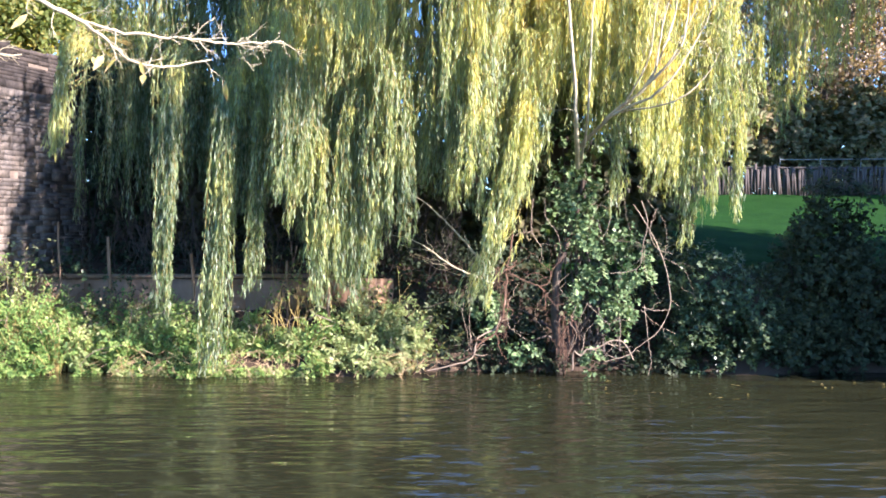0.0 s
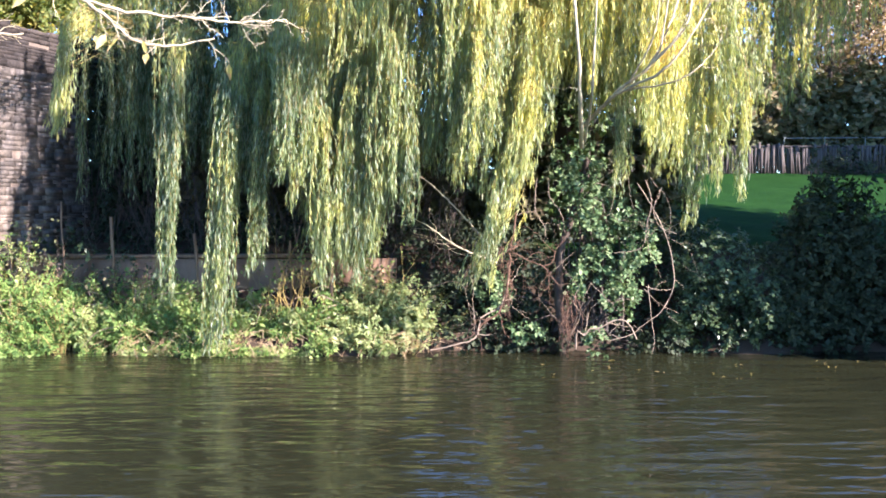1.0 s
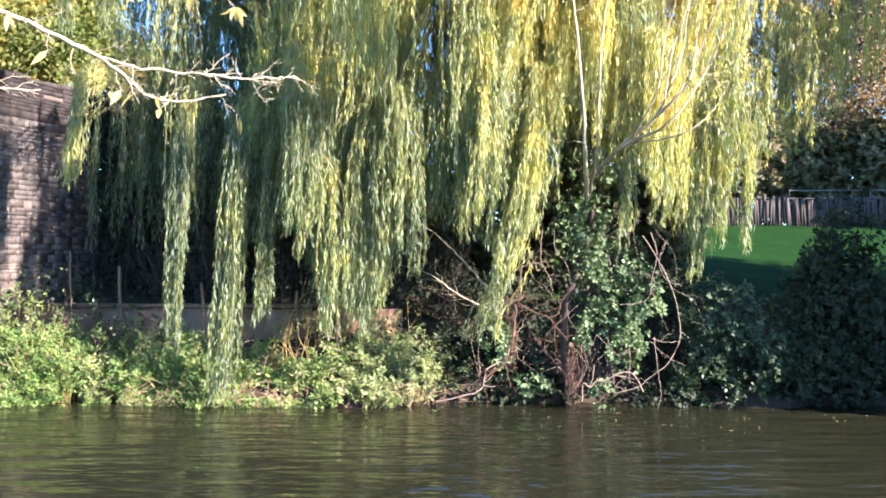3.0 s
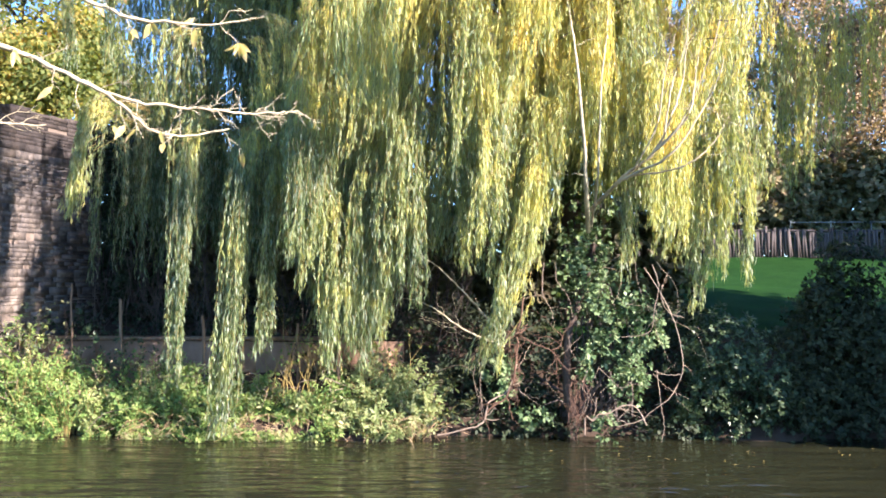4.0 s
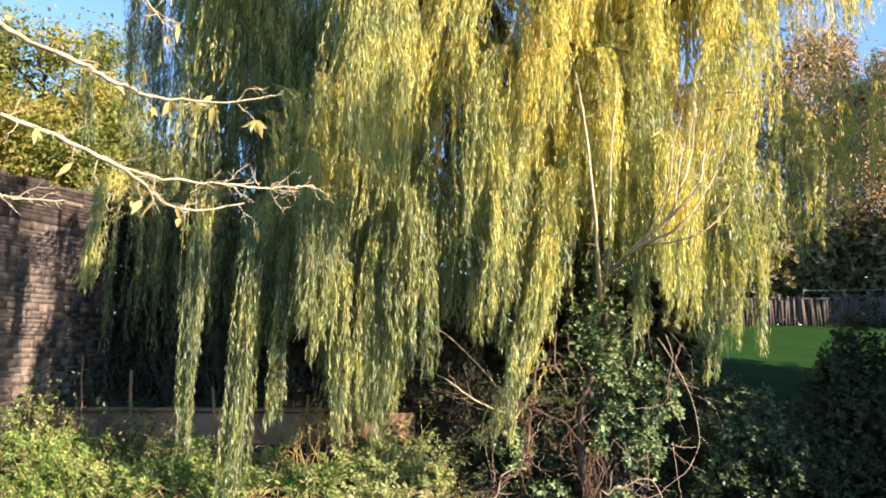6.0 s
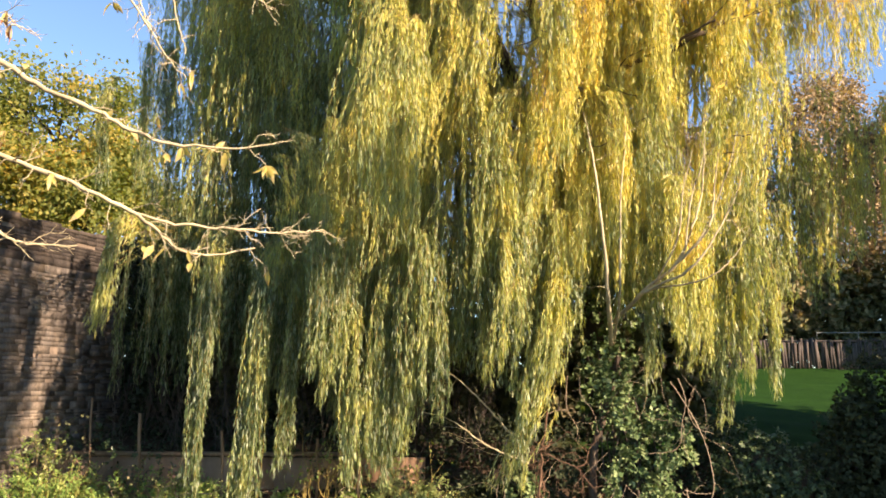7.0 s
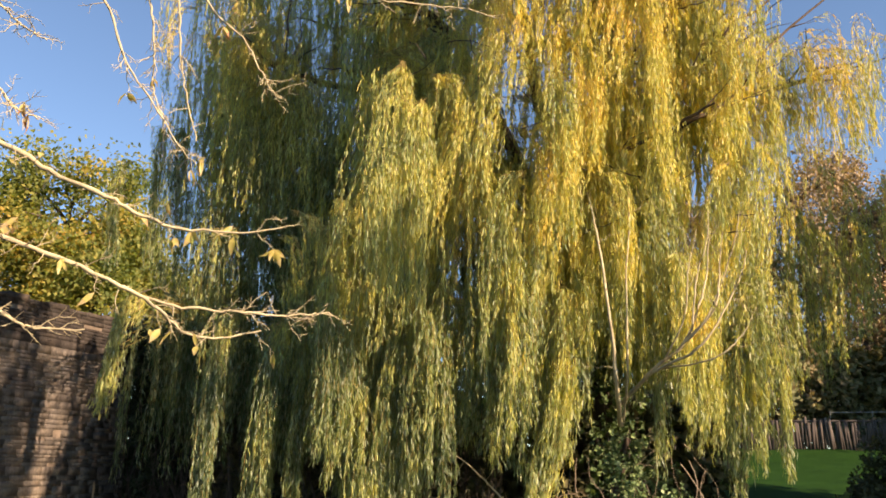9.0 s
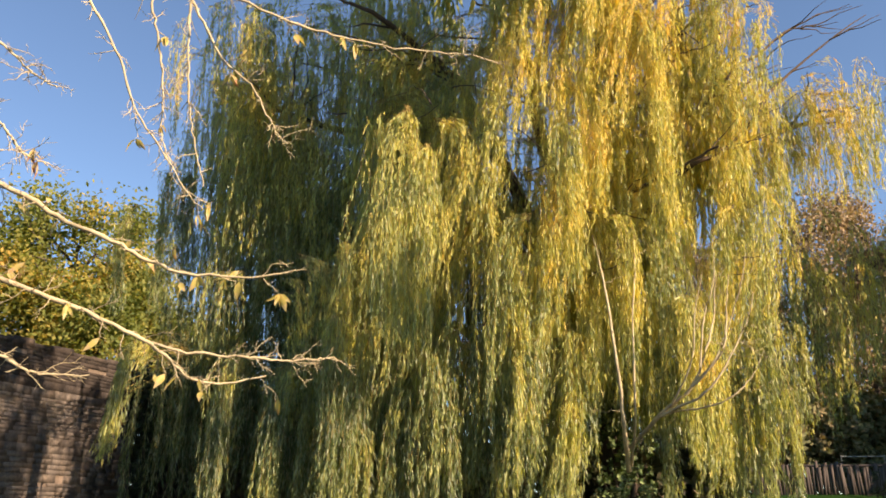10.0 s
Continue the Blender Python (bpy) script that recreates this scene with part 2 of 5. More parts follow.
# ---- geometry helpers ----
class Geo:
    """Gathers faces of one mesh; m is the material's slot."""

    def __init__(self):
        self.v, self.f, self.m, self.n = [], [], [], 0

    def add(self, v, f, m=0):
        v, f = np.asarray(v, float).reshape(-1, 3), np.asarray(f, int)
        self.v.append(v)
        self.f.append(f + self.n)
        self.m.append(np.full(len(f), m))
        self.n += len(v)

    def mesh(self, name, mats, smooth=False):
        me = bpy.data.meshes.new(name)
        v = np.concatenate(self.v)
        sizes = np.concatenate([np.full(len(f), f.shape[1]) for f in self.f])
        loops = np.concatenate([f.ravel() for f in self.f])
        me.vertices.add(len(v))
        me.vertices.foreach_set("co", v.ravel().astype(np.float32))
        me.loops.add(len(loops))
        me.loops.foreach_set("vertex_index", loops.astype(np.int32))
        me.polygons.add(len(sizes))
        me.polygons.foreach_set("loop_start", np.concatenate([[0], np.cumsum(sizes)[:-1]]).astype(np.int32))
        for m in mats:
            me.materials.append(m)
        me.polygons.foreach_set("material_index", np.concatenate(self.m).astype(np.int32))
        if smooth:
            me.polygons.foreach_set("use_smooth", np.ones(len(sizes), bool))
        me.update(calc_edges=True)
        me.validate()
        return me


def part(name, geo, mats, parent, label="", smooth=False):
    mats = mats if isinstance(mats, (list, tuple)) else [mats]
    ob = new(name, geo.mesh(name, mats, smooth) if isinstance(geo, Geo) else geo)
    if parent:
        ob.parent = parent
    if label:
        ob["label"] = label
    return ob


def thing(name, at, label, category, group="", kind=""):
    ob = new(name)
    ob.location = at
    ob.empty_display_size = 0.2
    tagged(ob, label, category, group, kind)
    return ob


def under(ob, parent):
    """Puts a mesh that is drawn in world metres under a thing that stands elsewhere."""
    ob.parent = parent
    ob.matrix_parent_inverse = Matrix.Translation(parent.location).inverted()
    return ob


def unit(a):
    return a / np.maximum(np.linalg.norm(a, axis=-1, keepdims=True), 1e-9)


def smooth_line(pts, n):
    """A Catmull-Rom line of n points through pts."""
    p = np.asarray(pts, float)
    p = np.vstack([2 * p[0] - p[1], p, 2 * p[-1] - p[-2]])
    out = []
    for s in np.linspace(0, len(p) - 3 - 1e-6, n):
        i = int(s)
        t = s - i
        a, b, c, d = p[i:i + 4]
        out.append(0.5 * (2 * b + (c - a) * t + (2 * a - 5 * b + 4 * c - d) * t * t + (3 * b - a - 3 * c + d) * t ** 3))
    return np.array(out)


def tube(geo, pts, r0, r1, sides=6, m=0, rng=None, knobs=0.0):
    p = np.asarray(pts, float)
    n = len(p)
    t = unit(np.gradient(p, axis=0))
    ref = np.where(np.abs(t[:, 2:3]) > 0.9, np.array([[1.0, 0, 0]]), np.array([[0, 0, 1.0]]))
    a = unit(np.cross(t, ref))
    b = np.cross(t, a)
    r = np.linspace(r0, r1, n)
    if rng is not None and knobs:
        r = r * (1 + knobs * rng.normal(size=n))
    ang = np.arange(sides) * 2 * np.pi / sides
    v = p[:, None] + r[:, None, None] * (a[:, None] * np.cos(ang)[None, :, None] + b[:, None] * np.sin(ang)[None, :, None])
    i, j = np.meshgrid(np.arange(n - 1), np.arange(sides), indexing="ij")
    k = (j + 1) % sides
    f = np.stack([i * sides + j, i * sides + k, (i + 1) * sides + k, (i + 1) * sides + j], -1).reshape(-1, 4)
    geo.add(v.reshape(-1, 3), f, m)
    geo.add(v[-1], [list(range(sides))], m)
    geo.add(v[0], [list(range(sides))[::-1]], m)


def leaves(geo, p, d, up, length, width, fold=0.25, m=0, wide=0.45):
    """One folded blade a row: from p along d, its face towards up."""
    d = unit(d)
    s = unit(np.cross(d, up))
    u = np.cross(s, d)
    ln, w = np.broadcast_to(length, len(p))[:, None], np.broadcast_to(width, len(p))[:, None]
    mid = p + d * ln * wide
    v = np.stack([p, mid + s * w / 2 + u * w * fold, p + d * ln, mid - s * w / 2 + u * w * fold], 1)
    geo.add(v.reshape(-1, 3), np.arange(len(p) * 4).reshape(-1, 4), m)


def box(geo, lo, hi, m=0, jitter=0.0, rng=None, axes=None, origin=None):
    v = np.array([[x, y, z] for z in (lo[2], hi[2]) for y in (lo[1], hi[1]) for x in (lo[0], hi[0])], float)
    if jitter:
        v += rng.normal(size=v.shape) * jitter
    if axes is not None:
        v = np.asarray(origin) + v @ np.asarray(axes)
    geo.add(v, [[0, 2, 3, 1], [4, 5, 7, 6], [0, 1, 5, 4], [2, 6, 7, 3], [0, 4, 6, 2], [1, 3, 7, 5]], m)


def wiggle(rng, a, b, n, amount):
    """A crooked line from a to b."""
    a, b = np.asarray(a, float), np.asarray(b, float)
    t = np.linspace(0, 1, n)[:, None]
    w = np.cumsum(rng.normal(size=(n, 3)), 0)
    w = (w - t * w[-1]) * np.sin(np.pi * np.clip(t, 0.02, 1)) ** 0.5
    return a + (b - a) * t + w * amount * np.linalg.norm(b - a) / math.sqrt(n)


def grow(geo, rng, p, d, length, radius, depth, tips, spread=0.7, m=0, lift=0.1, kids=3, sides=5, shrink=0.62):
    """A limb with its forks; tips gathers the ends of the last twigs."""
    d = unit(np.asarray(d, float))
    end = np.asarray(p) + d * length
    line = wiggle(rng, p, end, 6 if depth else 4, 0.1)
    tube(geo, line, radius, radius * 0.55, sides if depth > 1 else 3, m)
    if depth == 0:
        tips.extend((line[1], line[2], line[3]))
        return
    for k in range(kids):
        q = line[rng.integers(3, 6)] if k else line[-1]
        dd = unit(d + rng.normal(size=3) * spread + np.array([0, 0, lift]))
        grow(geo, rng, q, dd, length * shrink * rng.uniform(0.8, 1.2), radius * 0.55, depth - 1, tips, spread, m, lift, kids, sides, shrink)


def leaf_cloud(geo, rng, centres, per, sigma, length, width, droop=0.3):
    """Leaves in loose clumps round the centres."""
    c = np.repeat(np.asarray(centres, float), per, 0)
    p = c + rng.normal(size=c.shape) * sigma
    d = rng.normal(size=c.shape) + np.array([0, 0, -droop * 2])
    u = rng.normal(size=c.shape) * 0.8 + np.array([0, -0.3, 0.8])
    leaves(geo, p, d, u, length * rng.uniform(0.6, 1.25, len(p)), width * rng.uniform(0.7, 1.2, len(p)), 0.2)


def rosettes(geo, rng, centres, axes, n, length, width, droop=0.35, m=0):
    """Whorls of n leaves that spread round an axis, as at the end of a shoot."""
    c, a = np.repeat(np.asarray(centres, float), n, 0), np.repeat(unit(np.asarray(axes, float)), n, 0)
    size = np.repeat(rng.uniform(0.6, 1.3, len(centres)), n)
    s = unit(np.cross(a, rng.normal(size=a.shape)))
    el = rng.uniform(0.5, 1.7, len(c))[:, None]
    d = a * np.cos(el) + s * np.sin(el) + np.array((0, 0, -droop))
    up = a + rng.normal(size=a.shape) * 0.25 + np.array((0, 0, 0.3))
    k = size * rng.uniform(0.7, 1.15, len(c))
    leaves(geo, c + d * 0.012, d, up, length * k, width * k, -0.12, m)


def shell(rng, centre, radii, n, bumpy=0.18):
    """Points near the skin of an uneven ellipsoid."""
    u = unit(rng.normal(size=(n, 3)))
    k = rng.normal(size=(5, 3)) * 2.2
    ph = rng.uniform(0, 6.3, 5)
    wob = 1 + bumpy * np.sin(u @ k.T + ph).sum(1) / 1.6
    r = rng.uniform(0.55, 1.0, n) ** 0.6 * wob
    return np.asarray(centre) + u * r[:, None] * np.asarray(radii)


# ---- ground and river ----
def ground_height(x, y):
    edge = 12.25 + 0.18 * np.sin(x * 0.9) + 0.12 * np.sin(x * 2.3 + 1) + 0.02 * np.maximum(x, 0)
    far = np.interp(y - edge, [-1.2, 0.0, 0.25, 0.8, 1.3, 2.6, 22, 60, 400], [-1.3, -0.15, 0.16, 0.4, 0.75, 1.45, 3.2, 4.0, 6.0])
    near = np.interp(y, [-400, 0.2, 1.6], [0.9, 0.8, -1.3])
    return np.where(y > 5, far, near) + 0.03 * np.sin(x * 3.1) * np.sin(y * 2.7)


def build_ground():
    xs = np.concatenate([[-500, -200, -80, -40], np.arange(-24, 24.1, 0.4), [40, 80, 200, 500]])
    ys = np.concatenate([[-500, -100, -20, -5, -1, 0, 0.4, 1, 1.6, 3, 6, 9, 10.5], np.arange(11, 18, 0.15), np.arange(18, 40, 0.8), [45, 60, 100, 250, 700]])
    gx, gy = np.meshgrid(xs, ys, indexing="ij")
    v = np.stack([gx, gy, ground_height(gx, gy)], -1).reshape(-1, 3)
    ny = len(ys)
    i, j = np.meshgrid(np.arange(len(xs) - 1), np.arange(ny - 1), indexing="ij")
    f = np.stack([i * ny + j, (i + 1) * ny + j, (i + 1) * ny + j + 1, i * ny + j + 1], -1).reshape(-1, 4)
    g = Geo()
    g.add(v, f)
    tagged(part("ground", g, M_GROUND, None, smooth=True), "dark earth river bank rising to a mown green lawn", "ground", kind="structure")
    w = Geo()
    w.add([[-500, 0.9, 0], [500, 0.9, 0], [500, 13.4, 0], [-500, 13.4, 0]], [[0, 1, 2, 3]])
    tagged(part("water", w, M_WATER, None), "murky green-brown river water with small ripples", "water", kind="structure")


build_ground()


# ---- willow ----
WILLOW = thing("weeping_willow", (2.35, 15.6, 1.4), "large weeping willow with long yellow-green autumn strands over the river", "tree")


def tuft(g, rng, x, y, low, top, width, count, spacing=0.0205, lean=-0.03, leaf=0.1, deep=None, fan=(0.3, 0.6), wide=0.0155, joints=8, stray=0.03):
    """Hanging strands with their leaves, that spread from one twig and fall."""
    pos, tan = [], []
    start = np.array((x + rng.normal() * fan[0], y + fan[1] * rng.uniform(0.5, 1.2), top))
    t = np.linspace(0, 1, joints)
    for k in range(count):
        off = rng.normal() * width
        h = top - low
        lz = low + abs(rng.normal()) * 0.16 * h + abs(off) * 0.6
        tz = top - (rng.uniform(0, 0.4) * h if rng.random() < 0.45 else rng.uniform(0, 0.1))
        if tz - lz < 0.4:
            continue
        hh = tz - lz
        ph, am = rng.uniform(0, 6.3, 2), rng.uniform(0.015, 0.075, 2)
        arch = np.maximum(1 - t * rng.uniform(2.2, 4.0), 0) ** 2
        ex, ey = x + off + rng.normal() * 0.02, y + rng.normal() * (deep or width)
        ln_ = lean + rng.normal() * stray
        lx = ex + ln_ * hh * t ** 1.3 + am[0] * np.sin(t * 5 + ph[0]) + (start[0] - ex) * arch
        ly = ey + am[1] * np.sin(t * 4 + ph[1]) + (start[1] - ey) * arch
        lz_ = tz - hh * (t ** 1.12) + 0.12 * np.sin(np.pi * np.minimum(t * 4, 1)) * (fan[1] > 0.2)
        line = np.stack([lx, ly, lz_], -1)
        tube(g, line, 0.004, 0.0015, 3, 1)
        m = max(4, int(hh / spacing))
        idx = np.sort(rng.uniform(0.04, 1, m)) * (joints - 1)
        i = np.minimum(idx.astype(int), joints - 2)
        pos.append(line[i] + (line[i + 1] - line[i]) * (idx - i)[:, None])
        tan.append(unit(line[i + 1] - line[i]))
    if not pos:
        return
    p, tn = np.concatenate(pos), np.concatenate(tan)
    p = p + rng.normal(size=p.shape) * 0.016
    a = rng.uniform(0, 2 * np.pi, len(p))
    out = rng.uniform(0.05, 0.62, len(p))
    d = tn * 0.8 + np.stack([np.cos(a) * out, np.sin(a) * out, np.full(len(p), -0.5)], -1)
    up = np.stack([np.cos(a), np.sin(a), np.full(len(p), 0.4)], -1) + rng.normal(size=(len(p), 3)) * 0.5
    leaves(g, p, d, up, leaf * rng.uniform(0.7, 1.6, len(p)), wide * rng.uniform(0.6, 1.05, len(p)), 0.18, 0)


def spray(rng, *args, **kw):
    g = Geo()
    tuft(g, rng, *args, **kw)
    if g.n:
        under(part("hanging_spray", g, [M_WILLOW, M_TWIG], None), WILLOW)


def profile(pairs, x):
    return float(np.interp(x, [a for a, b in pairs], [b for a, b in pairs]))


FRONT_LOW = [(-2.2, 2.56), (-1.94, 1.93), (-1.74, 1.13), (-1.46, 1.37), (-1.15, 1.09), (-0.99, 1.61), (-0.67, 2.01), (-0.43, 2.33), (-0.19, 2.72),
             (0.13, 2.33), (0.52, 2.6), (0.76, 2.01), (1.04, 2.17), (1.39, 2.72), (1.79, 3.04), (2.18, 3.12), (2.42, 2.41), (2.9, 2.72),
             (3.42, 2.01), (3.69, 2.41), (4.17, 2.25), (4.36, 2.96)]
FRONT_TOP = [(-2.2, 5.3), (-1.9, 7.0), (-1.5, 8.9), (-0.8, 9.4), (0.0, 11.0), (1.5, 12.0), (3, 11.4), (4.5, 10.9)]
LEFT_LOW = [(-5.71, 2.24), (-5.47, 3.56), (-5.18, 2.51), (-4.86, 3.21), (-4.57, 1.89), (-4.25, 2.77), (-3.81, 2.77), (-3.55, 2.15), (-3.03, 1.71), (-2.67, 2.77), (-2.23, 2.59)]
LEFT_TOP = [(-6.7, 5.5), (-6.5, 7.5), (-6.2, 12.3), (-4.5, 13.2), (-2, 13.4)]
CROWN_TOP = [(-6.2, 5.6), (-5.7, 7.5), (-5.2, 11.0), (-4.5, 12.5), (-2, 13.4), (1.5, 13.0), (3, 11.4), (4.5, 10.9), (6, 10.6), (9.5, 9.5)]


def build_willow():
    rng = np.random.default_rng(14)
    g = Geo()
    tube(g, smooth_line([(2.35, 15.6, 0.9), (2.3, 15.6, 2.6), (2.1, 15.6, 4.4), (1.8, 15.5, 6.0)], 14), 0.36, 0.26, 14, 0, rng, 0.03)
    under(part("trunk", g, M_BARK, None, smooth=True), WILLOW)
    for (ex, ey, ez) in ((-4.4, 14.6, 10.0), (-2.4, 13.2, 11.5), (0.2, 13.0, 12.4), (2.6, 13.0, 12.6), (4.6, 13.6, 10.2), (7.4, 16.4, 10.4), (3.0, 16.8, 12.0), (-3.2, 16.2, 11.6)):
        g = Geo()
        a, e = np.array((1.85, 15.5, 5.6)), np.array((ex, ey, ez))
        mid = (a + e) / 2 + np.array((0, 0.4, 1.4))
        line = smooth_line([a, mid, e], 12) + rng.normal(size=(12, 3)) * 0.06
        tube(g, line, 0.17, 0.03, 8)
        for k in range(10):
            q = line[rng.integers(5, 12)]
            dd = rng.normal(size=3) * (0.9, 0.7, 0.3) + np.array((np.sign(ex - 1.6) * 0.4, -0.3, 0.25))
            tube(g, wiggle(rng, q, q + unit(dd) * rng.uniform(0.8, 2.0), 6, 0.12), 0.03, 0.008, 5)
        under(part("limb", g, M_BARK, None, smooth=True), WILLOW)
    # boughs that rise out of the crown, with thin crooked twigs
    for pts, r in (([(1.9, 14.6, 6.2), (3.1, 12.7, 7.6), (3.75, 12.5, 7.9), (5.2, 12.7, 9.5), (6.5, 12.8, 10.5)], 0.06), ([(1.6, 14.8, 6.6), (3.3, 13.0, 8.6), (4.9, 12.9, 10.1), (5.6, 13.0, 10.5)], 0.05),
                   ([(1.7, 14.6, 6.4), (2.2, 12.9, 8.2), (2.9, 12.6, 9.6), (3.9, 12.7, 10.7)], 0.05)):
        g = Geo()
        line = smooth_line(pts, 16) + rng.normal(size=(16, 3)) * 0.03
        tube(g, line, r, 0.008, 6, 0, rng, 0.05)
        for k in range(9):
            q = line[rng.integers(6, 16)]
            tube(g, wiggle(rng, q, q + np.array((rng.uniform(0.2, 1.1), rng.normal() * 0.2 - 0.1, rng.uniform(-0.1, 0.6))), 6, 0.08), 0.014, 0.004, 4)
        under(part("limb", g, M_BARK, None, smooth=True), WILLOW)
    g = Geo()
    for k in range(46):
        q = np.array((-1.6 + 6.2 * ((k * 0.618034) % 1), 12.0 + rng.uniform(-0.2, 0.5), 5.4 + 5.0 * ((k * 0.37) % 1)))
        e = q + np.array((rng.uniform(-0.4, 0.9), -rng.uniform(0, 0.3), rng.uniform(-0.5, 0.7)))
        tube(g, wiggle(rng, q, e, 7, 0.09), 0.012, 0.004, 4)
    under(part("twig_tangle", g, M_DARKTWIG, None), WILLOW)["kind"] = "stuff"
    # sunlit front curtain: drapes of tufts one below the other, with gaps between them
    x = -2.15
    while x < 4.2:
        low = profile(FRONT_LOW, x) + rng.uniform(0.0, 0.5)
        set_back = rng.normal() * 0.32
        top = low + rng.uniform(1.7, 2.8)
        z_low = low
        bare = 1.4 < x < 2.95
        while z_low < profile(FRONT_TOP, x) - 0.8:
            z = min(top, profile(FRONT_TOP, x))
            loose = min(1, max(0, (z - 5.2) / 2.5))
            back = 0.07 * max(0, z - 6) + 0.03 * (x - 1) ** 2 + 0.27 * min(4, max(0, z - 5.2)) * min(1, max(0, (1.0 - x) / 2))
            if not (bare and z < 6.6 and rng.random() < 0.68) and not (x > 3.7 and z < 6.2):
                spray(rng, x + rng.normal() * (0.07 + 0.2 * loose), 11.8 + set_back + back + rng.normal() * (0.12 + 0.25 * loose), z_low, z, rng.uniform(0.05, 0.115) * (1 + 0.7 * loose),
                      20, 0.0183, rng.uniform(-0.16, -0.03) + (0.03 + 0.06 * rng.normal()) * loose, fan=(0.25 + 0.3 * loose, 0.6))
            z_low = max(low, top - rng.uniform(0.9, 1.5) * (1 - 0.3 * loose))
            top += rng.uniform(1.7, 2.5) * (1 - 0.3 * loose)
        x += rng.uniform(0.19, 0.32)
    # tails of the curtain that hang lower than the rest: foot, height of foot and head, lean, width, strands
    for x, low, top, lean, w, n in ((-2.15, 2.5, 5.2, -0.02, 0.13, 26), (-1.95, 2.6, 5.0, -0.03, 0.1, 20), (-1.7, 1.03, 3.6, -0.04, 0.08, 18), (-1.45, 1.15, 4.0, -0.04, 0.09, 22), (-1.27, 1.03, 4.2, -0.05, 0.09, 24), (-1.05, 1.35, 4.2, -0.1, 0.07, 20),
                                    (-0.82, 2.2, 4.6, -0.06, 0.08, 18), (-0.55, 1.9, 4.4, -0.04, 0.07, 20), (-0.22, 2.7, 5.0, -0.06, 0.09, 20), (0.16, 2.33, 4.8, -0.04, 0.09, 22), (0.47, 2.65, 5.0, -0.07, 0.08, 20), (0.78, 2.1, 4.6, -0.07, 0.09, 24),
                                    (0.56, 1.03, 3.0, -0.04, 0.045, 10), (1.0, 2.4, 5.0, -0.06, 0.1, 24), (1.28, 2.95, 5.2, -0.08, 0.09, 22), (2.35, 2.28, 4.8, -0.04, 0.05, 13), (2.7, 3.0, 5.4, -0.04, 0.1, 22), (2.98, 2.75, 5.2, -0.03, 0.1, 20),
                                    (3.38, 1.85, 4.4, -0.04, 0.09, 18), (3.68, 2.35, 4.9, -0.02, 0.09, 18), (3.8, 3.1, 5.2, -0.02, 0.07, 14), (4.0, 2.24, 4.08, -0.03, 0.028, 13)):
        spray(rng, x - lean * (top - low) * 0.9, 11.62 + rng.normal() * 0.16, low, top, w, n, 0.0165, lean, 0.1, fan=(0.15, 0.4), stray=0.018)
    g = Geo()
    tube(g, smooth_line([(3.45, 11.9, 4.3), (3.75, 11.75, 4.45), (3.98, 11.65, 4.3), (4.08, 11.62, 4.0)], 10), 0.009, 0.005, 5)
    under(part("limb", g, M_TWIG, None, smooth=True), WILLOW)
    # a yellow tail blown aside over the dark bank
    spray(rng, 0.95, 11.7, 0.95, 2.9, 0.06, 16, 0.017, -0.46, 0.11, fan=(0.1, 0.2))
    # loose sunlit strands hanging from the boughs on the sunny side, over open sky
    for k in range(40):
        x = 3.9 + 2.6 * ((k * 0.618034) % 1)
        low = profile([(3.9, 5.2), (4.35, 5.3), (4.7, 6.4), (5.2, 6.9), (5.8, 7.1), (6.5, 7.3)], x)
        z = min(low + 1.2 + 3.4 * ((k * 0.37) % 1), profile([(3.9, 11.0), (4.8, 10.3), (5.6, 9.6), (6.5, 9.0)], x))
        spray(rng, x, 12.8 + rng.normal() * 0.3, max(low, z - rng.uniform(1.1, 2.2)), z, rng.uniform(0.07, 0.14), 12 if x < 5 else 7, 0.024, rng.uniform(-0.05, 0.03), fan=(0.35, 0.4))
    # an unseen bough over the river, added to shade the stone wall
    g = Geo()
    line = smooth_line([(1.2, 14.2, 10.6), (1.3, 12.0, 12.0), (1.6, 9.6, 12.0), (1.9, 6.9, 11.4)], 14)
    tube(g, line, 0.035, 0.012, 7, 0, rng, 0.04)
    under(part("limb", g, M_BARK, None, smooth=True), WILLOW)
    for k in range(20):
        x, z = 0.7 + 2.1 * ((k * 0.618034) % 1), 9.7 + 2.0 * ((k * 0.37) % 1)
        spray(rng, x, 7.2 + rng.normal() * 0.35, max(8.35, z - rng.uniform(1.2, 2.2)), z, 0.13, 13, 0.032, wide=0.022, joints=6)
    # a second unseen bough, added for shade lower on the wall
    g = Geo()
    line = smooth_line([(2.6, 13.6, 10.4), (3.9, 11.6, 12.2), (5.0, 9.0, 12.0), (5.6, 4.6, 11.2)], 14)
    tube(g, line, 0.035, 0.012, 7, 0, rng, 0.04)
    under(part("limb", g, M_BARK, None, smooth=True), WILLOW)
    for k in range(24):
        x, z = 4.9 + 1.2 * ((k * 0.618034) % 1), 9.9 + 1.4 * ((k * 0.37) % 1)
        spray(rng, x, 4.5 + 0.9 * ((k * 0.77) % 1), max(8.9, z - rng.uniform(1.0, 1.9)), z, 0.13, 15, 0.036, wide=0.022, joints=6)
    # further unseen sprays, added to shade the upper ends of the ropes
    over = np.random.default_rng(141)
    for k in range(16):
        x, z = 5.2 + 1.2 * ((k * 0.618034) % 1), 9.3 + 0.6 * ((k * 0.37) % 1)
        spray(over, x, 6.4 + 0.7 * ((k * 0.77) % 1), z - over.uniform(0.7, 1.1), z, 0.12, 13, 0.036, wide=0.022, joints=6, fan=(0.1, 0.2))
    inner = Geo()
